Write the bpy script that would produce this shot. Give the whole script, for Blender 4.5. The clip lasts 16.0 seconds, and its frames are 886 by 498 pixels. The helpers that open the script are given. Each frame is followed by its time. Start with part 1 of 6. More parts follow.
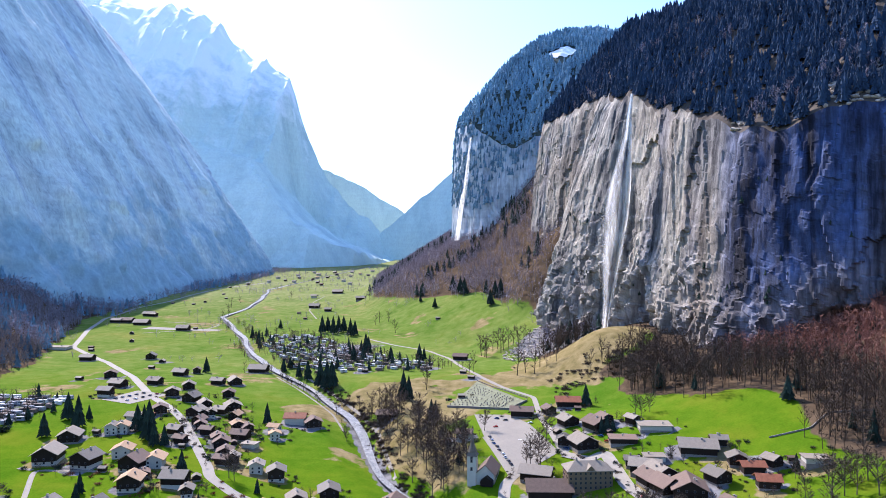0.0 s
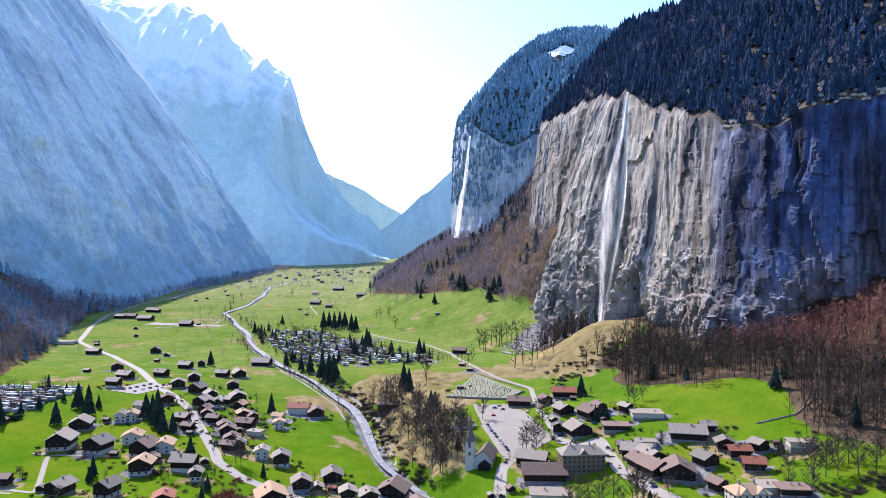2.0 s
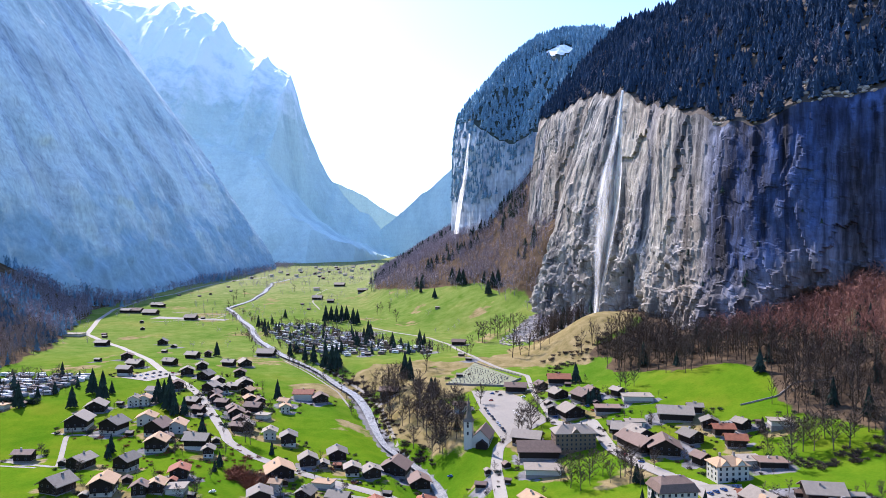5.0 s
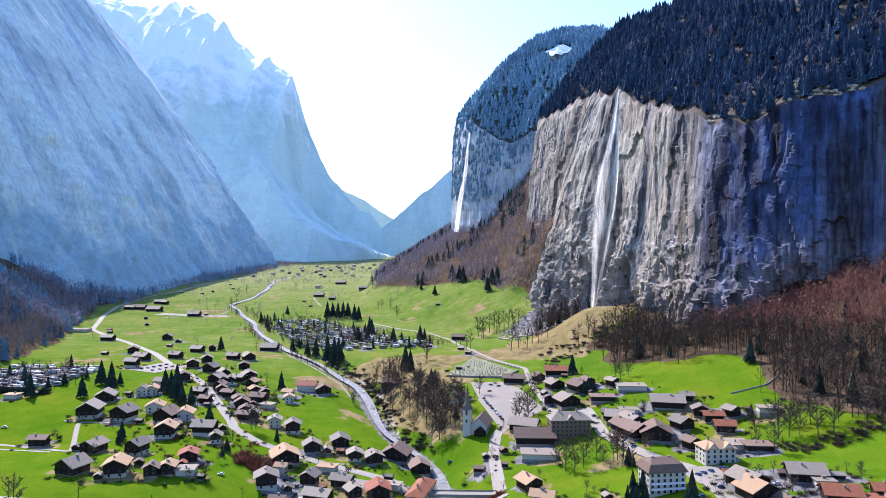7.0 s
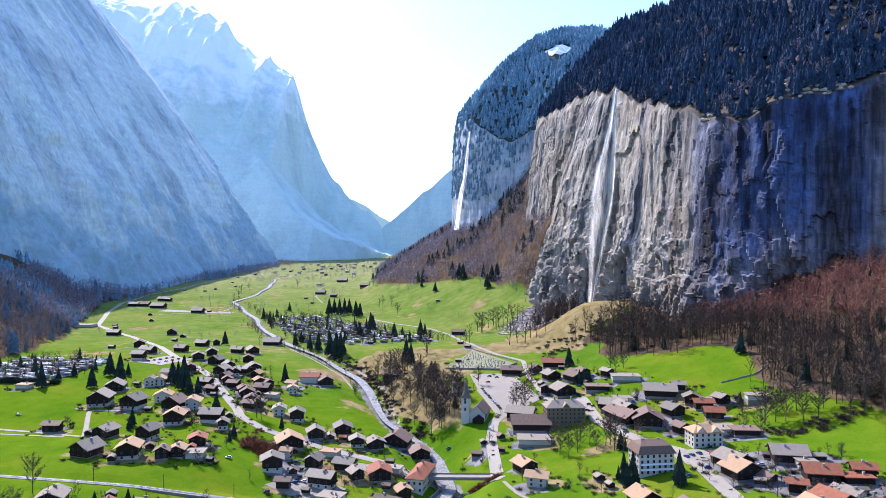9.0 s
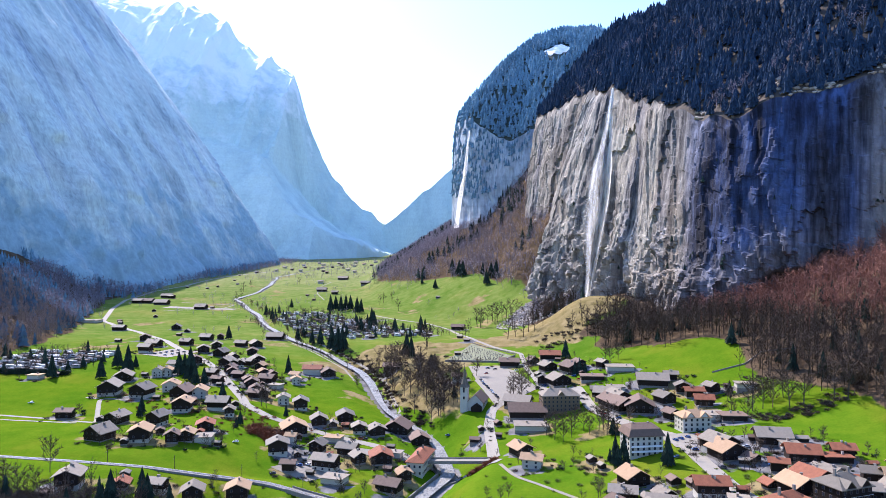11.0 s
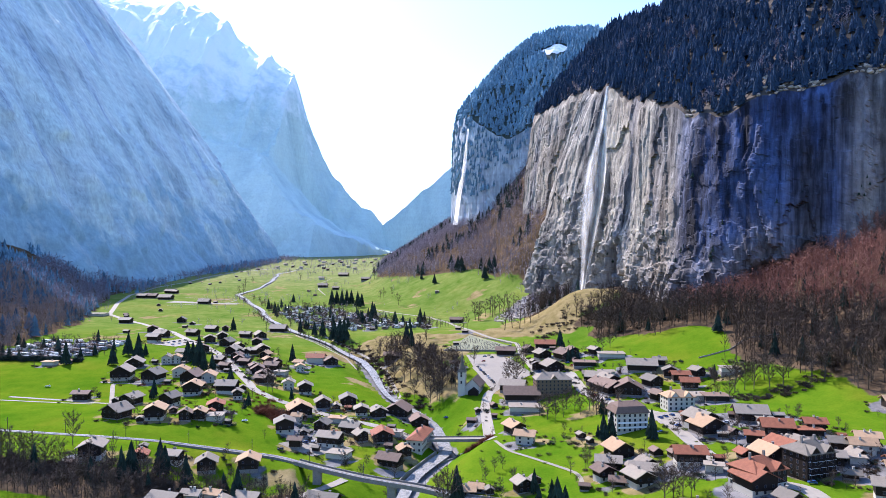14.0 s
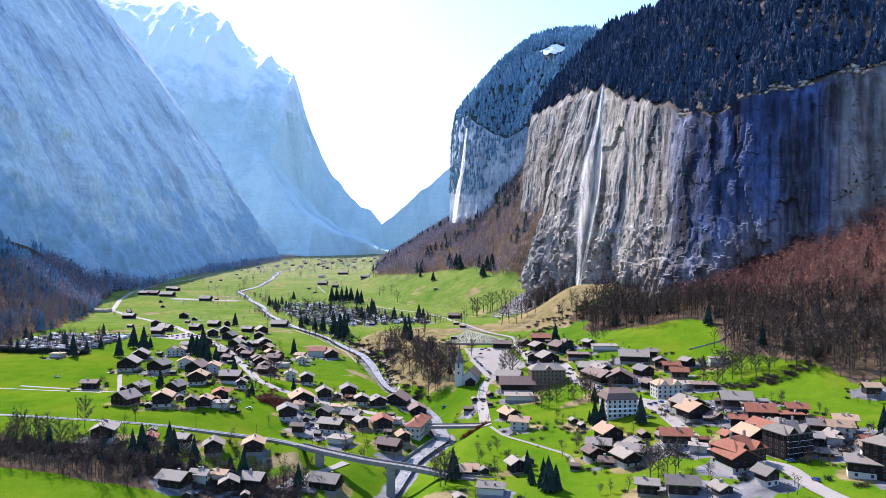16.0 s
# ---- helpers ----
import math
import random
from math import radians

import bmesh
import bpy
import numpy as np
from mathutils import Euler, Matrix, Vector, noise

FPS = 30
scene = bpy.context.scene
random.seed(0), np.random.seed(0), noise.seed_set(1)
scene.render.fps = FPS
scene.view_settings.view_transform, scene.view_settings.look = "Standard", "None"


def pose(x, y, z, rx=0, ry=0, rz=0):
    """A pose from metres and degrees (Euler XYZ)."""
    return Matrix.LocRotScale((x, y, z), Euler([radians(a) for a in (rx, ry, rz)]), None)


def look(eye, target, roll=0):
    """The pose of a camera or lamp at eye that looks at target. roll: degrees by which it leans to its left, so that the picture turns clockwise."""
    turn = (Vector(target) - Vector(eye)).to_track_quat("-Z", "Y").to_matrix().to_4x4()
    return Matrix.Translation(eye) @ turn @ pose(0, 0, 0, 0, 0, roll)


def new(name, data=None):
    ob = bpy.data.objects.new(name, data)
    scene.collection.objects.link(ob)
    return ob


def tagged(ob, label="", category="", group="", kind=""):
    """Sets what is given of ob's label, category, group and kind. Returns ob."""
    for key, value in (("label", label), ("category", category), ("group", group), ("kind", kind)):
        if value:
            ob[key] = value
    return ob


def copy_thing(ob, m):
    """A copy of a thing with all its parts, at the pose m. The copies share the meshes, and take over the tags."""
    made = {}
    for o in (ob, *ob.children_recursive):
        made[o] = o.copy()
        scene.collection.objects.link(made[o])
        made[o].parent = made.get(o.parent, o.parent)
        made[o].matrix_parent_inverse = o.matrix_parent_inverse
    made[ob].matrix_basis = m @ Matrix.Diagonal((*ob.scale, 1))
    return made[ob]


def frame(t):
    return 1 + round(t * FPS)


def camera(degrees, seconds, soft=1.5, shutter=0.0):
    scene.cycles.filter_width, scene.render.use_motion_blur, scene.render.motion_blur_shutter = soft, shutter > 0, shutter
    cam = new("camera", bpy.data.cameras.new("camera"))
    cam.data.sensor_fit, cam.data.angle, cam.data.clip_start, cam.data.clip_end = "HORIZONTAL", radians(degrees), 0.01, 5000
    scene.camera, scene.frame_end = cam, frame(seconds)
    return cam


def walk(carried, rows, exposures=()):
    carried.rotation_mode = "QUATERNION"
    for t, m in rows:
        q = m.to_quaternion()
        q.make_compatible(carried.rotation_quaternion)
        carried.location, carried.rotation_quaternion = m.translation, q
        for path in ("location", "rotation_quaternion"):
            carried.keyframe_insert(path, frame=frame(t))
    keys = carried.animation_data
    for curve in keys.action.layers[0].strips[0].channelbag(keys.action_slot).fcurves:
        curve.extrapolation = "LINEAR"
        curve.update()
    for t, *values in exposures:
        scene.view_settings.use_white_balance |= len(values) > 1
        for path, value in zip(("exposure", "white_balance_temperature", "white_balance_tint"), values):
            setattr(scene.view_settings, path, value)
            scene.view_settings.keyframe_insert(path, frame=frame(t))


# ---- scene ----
cam = camera(66, 16.0, soft=0.6)
PATH = [
    (0, (-2.42, 0.15, 158.16), (-1.87, 1000.12, 165.70), -0.009),
    (1, (-2.07, -8.86, 155.96), (-1.44, 991.12, 162.68), -0.001),
    (2, (-1.95, -17.40, 153.78), (-1.17, 982.58, 159.69), 0.005),
    (3, (-1.89, -25.71, 151.53), (-1.01, 974.28, 156.77), 0.010),
    (4, (-1.79, -33.93, 149.19), (-0.93, 966.06, 153.95), 0.015),
    (5, (-1.57, -42.17, 146.76), (-0.92, 957.82, 151.22), 0.019),
    (6, (-1.24, -50.49, 144.23), (-0.95, 949.50, 148.55), 0.024),
    (7, (-0.81, -58.91, 141.63), (-0.98, 941.08, 145.93), 0.029),
    (8, (-0.30, -67.43, 139.00), (-1.01, 932.56, 143.31), 0.034),
    (9, (0.23, -76.02, 136.38), (-0.99, 923.97, 140.67), 0.039),
    (10, (0.74, -84.65, 133.79), (-0.91, 915.34, 137.99), 0.043),
    (11, (1.20, -93.28, 131.25), (-0.72, 906.71, 135.25), 0.049),
    (12, (1.57, -101.89, 128.79), (-0.39, 898.11, 132.47), 0.055),
    (13, (1.88, -110.45, 126.37), (0.12, 889.54, 129.68), 0.065),
    (14, (2.18, -119.00, 123.97), (0.87, 881.00, 126.95), 0.079),
    (15, (2.55, -127.56, 121.52), (1.91, 872.43, 124.37), 0.103),
    (16, (3.17, -136.24, 118.89), (3.30, 863.75, 122.08), 0.139),
]
walk(cam, [(t, look(eye, target, roll)) for t, eye, target, roll in PATH], exposures=[(0, 1.1, 4850, 26), (16, 1.16, 4850, 26)])

# ---------------------------------------------------------------- daylight
SUN_AZ, SUN_EL = -37.0, 43.0  # degrees from the valley's axis, towards the left; height
world = bpy.data.worlds.new("spring_sky")
scene.world = world
world.use_nodes = True
wn = world.node_tree.nodes
sky = wn.new("ShaderNodeTexSky")
sky.sky_type = "NISHITA"
sky.sun_disc = False
sky.sun_elevation = radians(SUN_EL)
sky.sun_rotation = radians(SUN_AZ)
sky.altitude = 900
sky.air_density, sky.dust_density, sky.ozone_density = 1.6, 2.2, 3.0
wn["Background"].inputs["Strength"].default_value = 0.13
world.node_tree.links.new(sky.outputs[0], wn["Background"].inputs["Color"])
sun_data = bpy.data.lights.new("sun", "SUN")
sun_data.energy, sun_data.angle, sun_data.color = 4.7, radians(0.5), (1.0, 0.82, 0.56)
sun = new("sun", sun_data)
toward = Vector((math.sin(radians(SUN_AZ)) * math.cos(radians(SUN_EL)), math.cos(radians(SUN_AZ)) * math.cos(radians(SUN_EL)), math.sin(radians(SUN_EL))))
sun.matrix_world = look(toward * 900, (0, 0, 0))

# ---------------------------------------------------------------- materials


def material(name, rough=0.85, metal=0.0):
    m = bpy.data.materials.new(name)
    m.use_nodes = True
    b = m.node_tree.nodes["Principled BSDF"]
    b.inputs["Roughness"].default_value, b.inputs["Metallic"].default_value = rough, metal
    b.inputs["Specular IOR Level"].default_value = 0.25
    return m, m.node_tree.nodes, m.node_tree.links, b


def tex_noise(n, l, scale, detail=5.0, rough=0.6, stretch=(1, 1, 1), source="Object"):
    c = n.new("ShaderNodeTexCoord")
    mp = n.new("ShaderNodeMapping")
    mp.inputs["Scale"].default_value = stretch
    l.new(c.outputs[source], mp.inputs["Vector"])
    t = n.new("ShaderNodeTexNoise")
    t.inputs["Scale"].default_value, t.inputs["Detail"].default_value, t.inputs["Roughness"].default_value = scale, detail, rough
    l.new(mp.outputs[0], t.inputs["Vector"])
    return t.outputs["Fac"]


def ramp(n, l, fac, stops):
    r = n.new("ShaderNodeValToRGB")
    e = r.color_ramp.elements
    while len(e) < len(stops):
        e.new(0.5)
    for k, (at, col) in zip(e, stops):
        k.position, k.color = at, (*col, 1)
    l.new(fac, r.inputs[0])
    return r.outputs[0]


def mix(n, l, fac, a, b, mode="MIX"):
    m = n.new("ShaderNodeMix")
    m.data_type, m.blend_type = "RGBA", mode
    for sock, v in ((m.inputs[0], fac), (m.inputs[6], a), (m.inputs[7], b)):
        if isinstance(v, (int, float)):
            sock.default_value = v
        elif isinstance(v, tuple):
            sock.default_value = (*v, 1)
        else:
            l.new(v, sock)
    return m.outputs[2]


def bump(n, l, b, fac, dist, strength=0.6):
    k = n.new("ShaderNodeBump")
    k.inputs["Strength"].default_value, k.inputs["Distance"].default_value = strength, dist
    l.new(fac, k.inputs["Height"])
    l.new(k.outputs[0], b.inputs["Normal"])


def plain(name, col, scale=0.4, spread=0.25, rough=0.8, metal=0.0, by_object=0.0, stretch=(1, 1, 1)):
    """A surface of one colour with grain at two sizes; by_object: how far whole things differ."""
    m, n, l, b = material(name, rough, metal)
    f = tex_noise(n, l, scale, 4, 0.6, stretch)
    g = tex_noise(n, l, scale * 9, 3, 0.6, stretch)
    lo, hi = tuple(c * (1 - spread) for c in col), tuple(min(c * (1 + spread), 1) for c in col)
    c = ramp(n, l, f, [(0.3, lo), (0.7, hi)])
    c = mix(n, l, 0.5, c, ramp(n, l, g, [(0.3, lo), (0.7, hi)]))
    if by_object:
        o = n.new("ShaderNodeObjectInfo")
        c = mix(n, l, by_object, c, ramp(n, l, o.outputs["Random"], [(0.0, tuple(v * 0.35 for v in col)), (0.5, col), (1.0, tuple(min(v * 1.7, 0.9) for v in col))]))
    l.new(c, b.inputs["Base Color"])
    bump(n, l, b, g, 0.05, 0.4)
    return m


def island_plain(name, col, spread=0.4, rough=0.9, noise_scale=0.02):
    """Foliage and twigs: every tree of the wood has its own shade."""
    m, n, l, b = material(name, rough)
    g = n.new("ShaderNodeNewGeometry")
    f = tex_noise(n, l, noise_scale, 3)
    lo, hi = tuple(c * (1 - spread) for c in col), tuple(min(c * (1 + spread), 1) for c in col)
    c = mix(n, l, 0.5, ramp(n, l, g.outputs["Random Per Island"], [(0.0, lo), (1.0, hi)]), ramp(n, l, f, [(0.3, lo), (0.7, hi)]))
    l.new(c, b.inputs["Base Color"])
    b.inputs["Specular IOR Level"].default_value = 0.1
    return m


def rock_material(name, light, dark, warm, streak=0.02, snow=None, green=None, grain=1.0, woods=None):
    """Banded limestone: pale faces, dark water streaks down it, blue shade painted by an attribute, warm stains, grass
    on its ledges, snow above a height.
    """
    m, n, l, b = material(name, 0.9)
    big = tex_noise(n, l, 0.006, 6, 0.62)
    lines = tex_noise(n, l, streak, 7, 0.65, (1, 1, 0.16))
    fine = tex_noise(n, l, 0.11, 6, 0.7, (1, 1, 0.55))
    beds = tex_noise(n, l, 0.03, 4, 0.6, (0.2, 0.2, 2.2))
    c = ramp(n, l, lines, [(0.36, dark), (0.55, light)])
    c = mix(n, l, ramp(n, l, big, [(0.45, (0, 0, 0)), (0.7, (0.8, 0.8, 0.8))]), c, warm)
    c = mix(n, l, 0.8 * grain, c, ramp(n, l, fine, [(0.3, (0.35, 0.35, 0.37)), (0.65, (1.0, 1.0, 1.0))]), "MULTIPLY")
    c = mix(n, l, 0.5 * grain, c, ramp(n, l, beds, [(0.35, (0.45, 0.45, 0.47)), (0.6, (1.0, 1.0, 1.0))]), "MULTIPLY")
    bars = tex_noise(n, l, 0.13, 4, 0.6, (1, 1, 0.035))
    c = mix(n, l, 0.7 * grain, c, ramp(n, l, bars, [(0.38, (0.42, 0.42, 0.45)), (0.52, (1, 1, 1))]), "MULTIPLY")
    # this attribute adds dark streaks and a blue shade put into the colour
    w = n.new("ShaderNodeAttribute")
    w.attribute_name = "streak_shade"
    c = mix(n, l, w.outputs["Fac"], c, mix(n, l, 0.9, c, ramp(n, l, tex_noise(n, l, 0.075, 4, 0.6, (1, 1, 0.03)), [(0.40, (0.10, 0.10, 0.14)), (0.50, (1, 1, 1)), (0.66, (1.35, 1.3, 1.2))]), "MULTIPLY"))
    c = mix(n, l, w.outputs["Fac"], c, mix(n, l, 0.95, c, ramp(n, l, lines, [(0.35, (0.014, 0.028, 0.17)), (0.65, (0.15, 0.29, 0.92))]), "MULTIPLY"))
    g = n.new("ShaderNodeNewGeometry")
    sep = n.new("ShaderNodeSeparateXYZ")
    l.new(g.outputs["Normal"], sep.inputs[0])
    if green:
        f = n.new("ShaderNodeMath")
        f.operation = "MULTIPLY"
        l.new(ramp(n, l, sep.outputs[2], [(0.62, (0, 0, 0)), (0.82, (1, 1, 1))]), f.inputs[0])
        l.new(ramp(n, l, tex_noise(n, l, 0.03, 5), [(0.35, (0.2, 0.2, 0.2)), (0.55, (1, 1, 1))]), f.inputs[1])
        c = mix(n, l, f.outputs[0], c, green)
    if woods:
        # thickets that climb from the foot of the wall in tongues
        at = n.new("ShaderNodeSeparateXYZ")
        l.new(g.outputs["Position"], at.inputs[0])
        h = n.new("ShaderNodeMath")
        h.operation = "MULTIPLY_ADD"
        l.new(tex_noise(n, l, 0.0035, 7, 0.65), h.inputs[0])
        h.inputs[1].default_value = -1700
        l.new(at.outputs[2], h.inputs[2])
        f = n.new("ShaderNodeMapRange")
        f.inputs["From Min"].default_value, f.inputs["From Max"].default_value = woods[1] - 850, woods[1] - 1010
        l.new(h.outputs[0], f.inputs["Value"])
        tuft = ramp(n, l, tex_noise(n, l, 0.05, 4, 0.7), [(0.35, tuple(0.7 * v for v in woods[0])), (0.7, woods[0])])
        c = mix(n, l, f.outputs[0], c, tuft)
    if snow:
        pos = n.new("ShaderNodeSeparateXYZ")
        l.new(g.outputs["Position"], pos.inputs[0])
        h = n.new("ShaderNodeMath")
        h.operation = "MULTIPLY_ADD"
        l.new(tex_noise(n, l, 0.006, 7, 0.7), h.inputs[0])
        h.inputs[1].default_value = 1500
        l.new(pos.outputs[2], h.inputs[2])
        f = n.new("ShaderNodeMapRange")
        f.inputs["From Min"].default_value, f.inputs["From Max"].default_value = snow + 560, snow + 1000
        l.new(h.outputs[0], f.inputs["Value"])
        c = mix(n, l, f.outputs[0], c, (0.95, 0.95, 0.88))
    l.new(c, b.inputs["Base Color"])
    bump(n, l, b, fine, 1.6 * grain, 0.8)
    return m


M_ROCK = rock_material("limestone", (0.50, 0.455, 0.35), (0.085, 0.082, 0.080), (0.43, 0.335, 0.21), 0.035)
# distant rock and its thickets: air haze put into the pale base colours
M_ROCK_FAR = rock_material("haze_pale_limestone", (0.68, 0.76, 0.66), (0.44, 0.51, 0.47), (0.74, 0.77, 0.65), 0.009, grain=0.45, woods=((0.36, 0.48, 0.50), 300))
# far cliff: limestone lightened and cooled to carry the haze before it
M_ROCK_MID = rock_material("hazed_grey_limestone", (0.62, 0.68, 0.68), (0.32, 0.39, 0.44), (0.60, 0.62, 0.58), 0.02, green=(0.15, 0.20, 0.20), grain=0.65, woods=((0.17, 0.24, 0.29), 120))
M_ROCK_SNOW = rock_material("hazy_snowy_rock", (0.64, 0.74, 0.63), (0.50, 0.60, 0.52), (0.63, 0.72, 0.60), 0.006, snow=1100, grain=0.2)
M_GLACIER = plain("glacier_and_rock", (0.38, 0.41, 0.41), 0.004, 0.6, 0.9)
M_SNOW = plain("far_snowfield", (0.90, 0.90, 0.84), 0.004, 0.14, 0.9)


def ground_material():
    """Meadow, dry grass, forest floor and worn earth, laid out by the ground's own cover map."""
    m, n, l, b = material("valley_ground", 0.95)
    a = n.new("ShaderNodeAttribute")
    a.attribute_name = "cover"
    sep = n.new("ShaderNodeSeparateColor")
    l.new(a.outputs["Color"], sep.inputs[0])
    wide = tex_noise(n, l, 0.012, 5)
    mid = tex_noise(n, l, 0.07, 5)
    fine = tex_noise(n, l, 0.7, 4)
    grass = ramp(n, l, wide, [(0.32, (0.055, 0.135, 0.001)), (0.52, (0.1, 0.17, 0.002)), (0.7, (0.18, 0.18, 0.01))])
    grass = mix(n, l, 0.35, grass, ramp(n, l, mid, [(0.3, (0.045, 0.105, 0.001)), (0.7, (0.15, 0.19, 0.006))]))
    dry = ramp(n, l, mid, [(0.3, (0.14, 0.115, 0.035)), (0.7, (0.31, 0.24, 0.11))])
    floor = ramp(n, l, mid, [(0.3, (0.05, 0.036, 0.022)), (0.7, (0.145, 0.102, 0.058))])
    earth = ramp(n, l, mid, [(0.3, (0.10, 0.095, 0.09)), (0.7, (0.27, 0.255, 0.235))])
    # grass pales with distance up the valley, haze put into its colour
    up = n.new("ShaderNodeMath")
    up.operation = "MULTIPLY"
    l.new(a.outputs["Alpha"], up.inputs[0])
    l.new(ramp(n, l, wide, [(0.25, (0.45, 0.45, 0.45)), (0.6, (0.95, 0.95, 0.95))]), up.inputs[1])
    c = mix(n, l, up.outputs[0], grass, ramp(n, l, mid, [(0.3, (0.165, 0.195, 0.055)), (0.7, (0.33, 0.31, 0.15))]))
    for k, other in ((0, dry), (1, floor), (2, earth)):
        f = n.new("ShaderNodeMath")
        f.operation = "MULTIPLY_ADD"
        l.new(mid, f.inputs[0])
        f.inputs[1].default_value = 0.9
        l.new(sep.outputs[k], f.inputs[2])
        c = mix(n, l, ramp(n, l, f.outputs[0], [(0.85, (0, 0, 0)), (1.02, (1, 1, 1))]), c, other)
    c = mix(n, l, 0.45, c, ramp(n, l, fine, [(0.3, (0.55, 0.55, 0.5)), (0.7, (1.0, 1.0, 1.0))]), "MULTIPLY")
    l.new(c, b.inputs["Base Color"])
    b.inputs["Specular IOR Level"].default_value = 0.0
    bump(n, l, b, fine, 0.3, 0.5)
    return m


M_GROUND = ground_material()
M_ASPHALT = plain("asphalt", (0.225, 0.197, 0.145), 0.08, 0.15)
M_ROAD = plain("road_asphalt", (0.265, 0.234, 0.175), 0.08, 0.15)
M_GRAVEL = plain("gravel_path", (0.23, 0.20, 0.14), 0.15, 0.2)
M_TIMBER = plain("dark_timber", (0.018, 0.011, 0.007), 0.5, 0.4, 0.75, 0, 0.45, (1, 1, 0.2))
M_PLASTER = plain("white_plaster", (0.47, 0.44, 0.35), 0.2, 0.08, 0.85, 0, 0.12)
M_STONE = plain("rubble_stone", (0.22, 0.195, 0.16), 0.6, 0.35)
M_GLASS = plain("window_glass", (0.03, 0.035, 0.045), 1.0, 0.1, 0.12)
M_METAL = plain("grey_metal", (0.35, 0.36, 0.38), 0.5, 0.2, 0.45, 0.7)
M_FRAME = plain("brown_frame", (0.16, 0.12, 0.09), 1.0, 0.2, 0.6)
M_WHITE = plain("white_paint", (0.78, 0.78, 0.76), 1.0, 0.05, 0.5)
M_IRON = plain("dark_iron", (0.05, 0.05, 0.055), 1.0, 0.3, 0.5, 0.6)
ROOFS = [plain("slate_roof", (0.14, 0.118, 0.082), 0.5, 0.3, 0.7, 0, 0.3, (1, 1, 0.4)),
         plain("brown_tile_roof", (0.15, 0.10, 0.066), 0.5, 0.3, 0.8, 0, 0.3),
         plain("red_tile_roof", (0.23, 0.083, 0.036), 0.5, 0.35, 0.8, 0, 0.15),
         plain("pale_tile_roof", (0.36, 0.235, 0.12), 0.5, 0.2, 0.85, 0, 0.2),
         plain("weathered_grey_roof", (0.235, 0.195, 0.135), 0.5, 0.25, 0.8, 0, 0.25)]
M_CONIFER = island_plain("conifer_needles", (0.026, 0.040, 0.028), 0.6)
# spruces paled towards blue with distance, haze put into the needle colour
M_CONIFER_FAR = island_plain("hazy_needles", (0.175, 0.27, 0.325), 0.4)
M_CONIFER_MID = island_plain("half_hazed_needles", (0.085, 0.125, 0.16), 0.5)
# blue of haze and sky light put into the needles above the cliff
M_CONIFER_SLOPE = island_plain("haze_blue_needles", (0.033, 0.052, 0.082), 0.55)
M_TWIG = island_plain("bare_twigs", (0.07, 0.052, 0.036), 0.45)
M_TWIG_RED = island_plain("budding_twigs", (0.25, 0.125, 0.082), 0.5)
# twigs greyed and lightened with distance, haze put into their colour
M_TWIG_FAR = island_plain("hazy_twigs", (0.27, 0.235, 0.25), 0.45)
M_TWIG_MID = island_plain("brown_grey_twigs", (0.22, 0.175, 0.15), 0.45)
M_BARK = island_plain("bark", (0.10, 0.08, 0.065), 0.35)
M_SHRUB = island_plain("russet_shrub", (0.17, 0.065, 0.03), 0.5)
M_LEAF = island_plain("young_leaves", (0.14, 0.17, 0.03), 0.4)


def water_material(name, rapid):
    m, n, l, b = material(name, 0.5)
    f = tex_noise(n, l, 0.9, 6, 0.75, (1, 0.4, 1))
    w = tex_noise(n, l, 0.16, 4)
    c = ramp(n, l, f, [(0.5 - 0.14 * rapid, (0.04, 0.045, 0.042)), (0.66 - 0.1 * rapid, (0.30, 0.282, 0.235))])
    c = mix(n, l, 0.4, c, ramp(n, l, w, [(0.4, (0.06, 0.065, 0.06)), (0.65, (0.30, 0.282, 0.235))]))
    l.new(c, b.inputs["Base Color"])
    bump(n, l, b, f, 0.4, 0.7)
    return m


M_RIVER = water_material("white_water", 1.0)


def spray_material(name, density):
    """Falling water and spray: bright, broken and partly clear."""
    m, n, l, b = material(name, 0.9)
    b.inputs["Base Color"].default_value = (0.95, 0.94, 0.89, 1)
    uv = n.new("ShaderNodeAttribute")
    uv.attribute_name = "thick"
    f = tex_noise(n, l, 0.12, 6, 0.65, (1, 1, 0.18))
    k = n.new("ShaderNodeMath")
    k.operation = "MULTIPLY"
    l.new(ramp(n, l, f, [(0.36, (0.06, 0.06, 0.06)), (0.66, (1, 1, 1))]), k.inputs[0])
    l.new(uv.outputs["Fac"], k.inputs[1])
    k2 = n.new("ShaderNodeMath")
    k2.operation = "MULTIPLY"
    k2.use_clamp = True
    l.new(k.outputs[0], k2.inputs[0])
    k2.inputs[1].default_value = density
    glow, clear, half, veil = n.new("ShaderNodeBsdfTranslucent"), n.new("ShaderNodeBsdfTransparent"), n.new("ShaderNodeMixShader"), n.new("ShaderNodeMixShader")
    glow.inputs[0].default_value = (0.95, 0.94, 0.89, 1)
    half.inputs[0].default_value = 0.7
    l.new(b.outputs[0], half.inputs[1])
    l.new(glow.outputs[0], half.inputs[2])
    l.new(k2.outputs[0], veil.inputs[0])
    l.new(clear.outputs[0], veil.inputs[1])
    l.new(half.outputs[0], veil.inputs[2])
    l.new(veil.outputs[0], n["Material Output"].inputs["Surface"])
    return m


M_FALL = spray_material("falling_water", 2.8)
M_SPRAY = spray_material("spray", 0.42)

# ---------------------------------------------------------------- builders


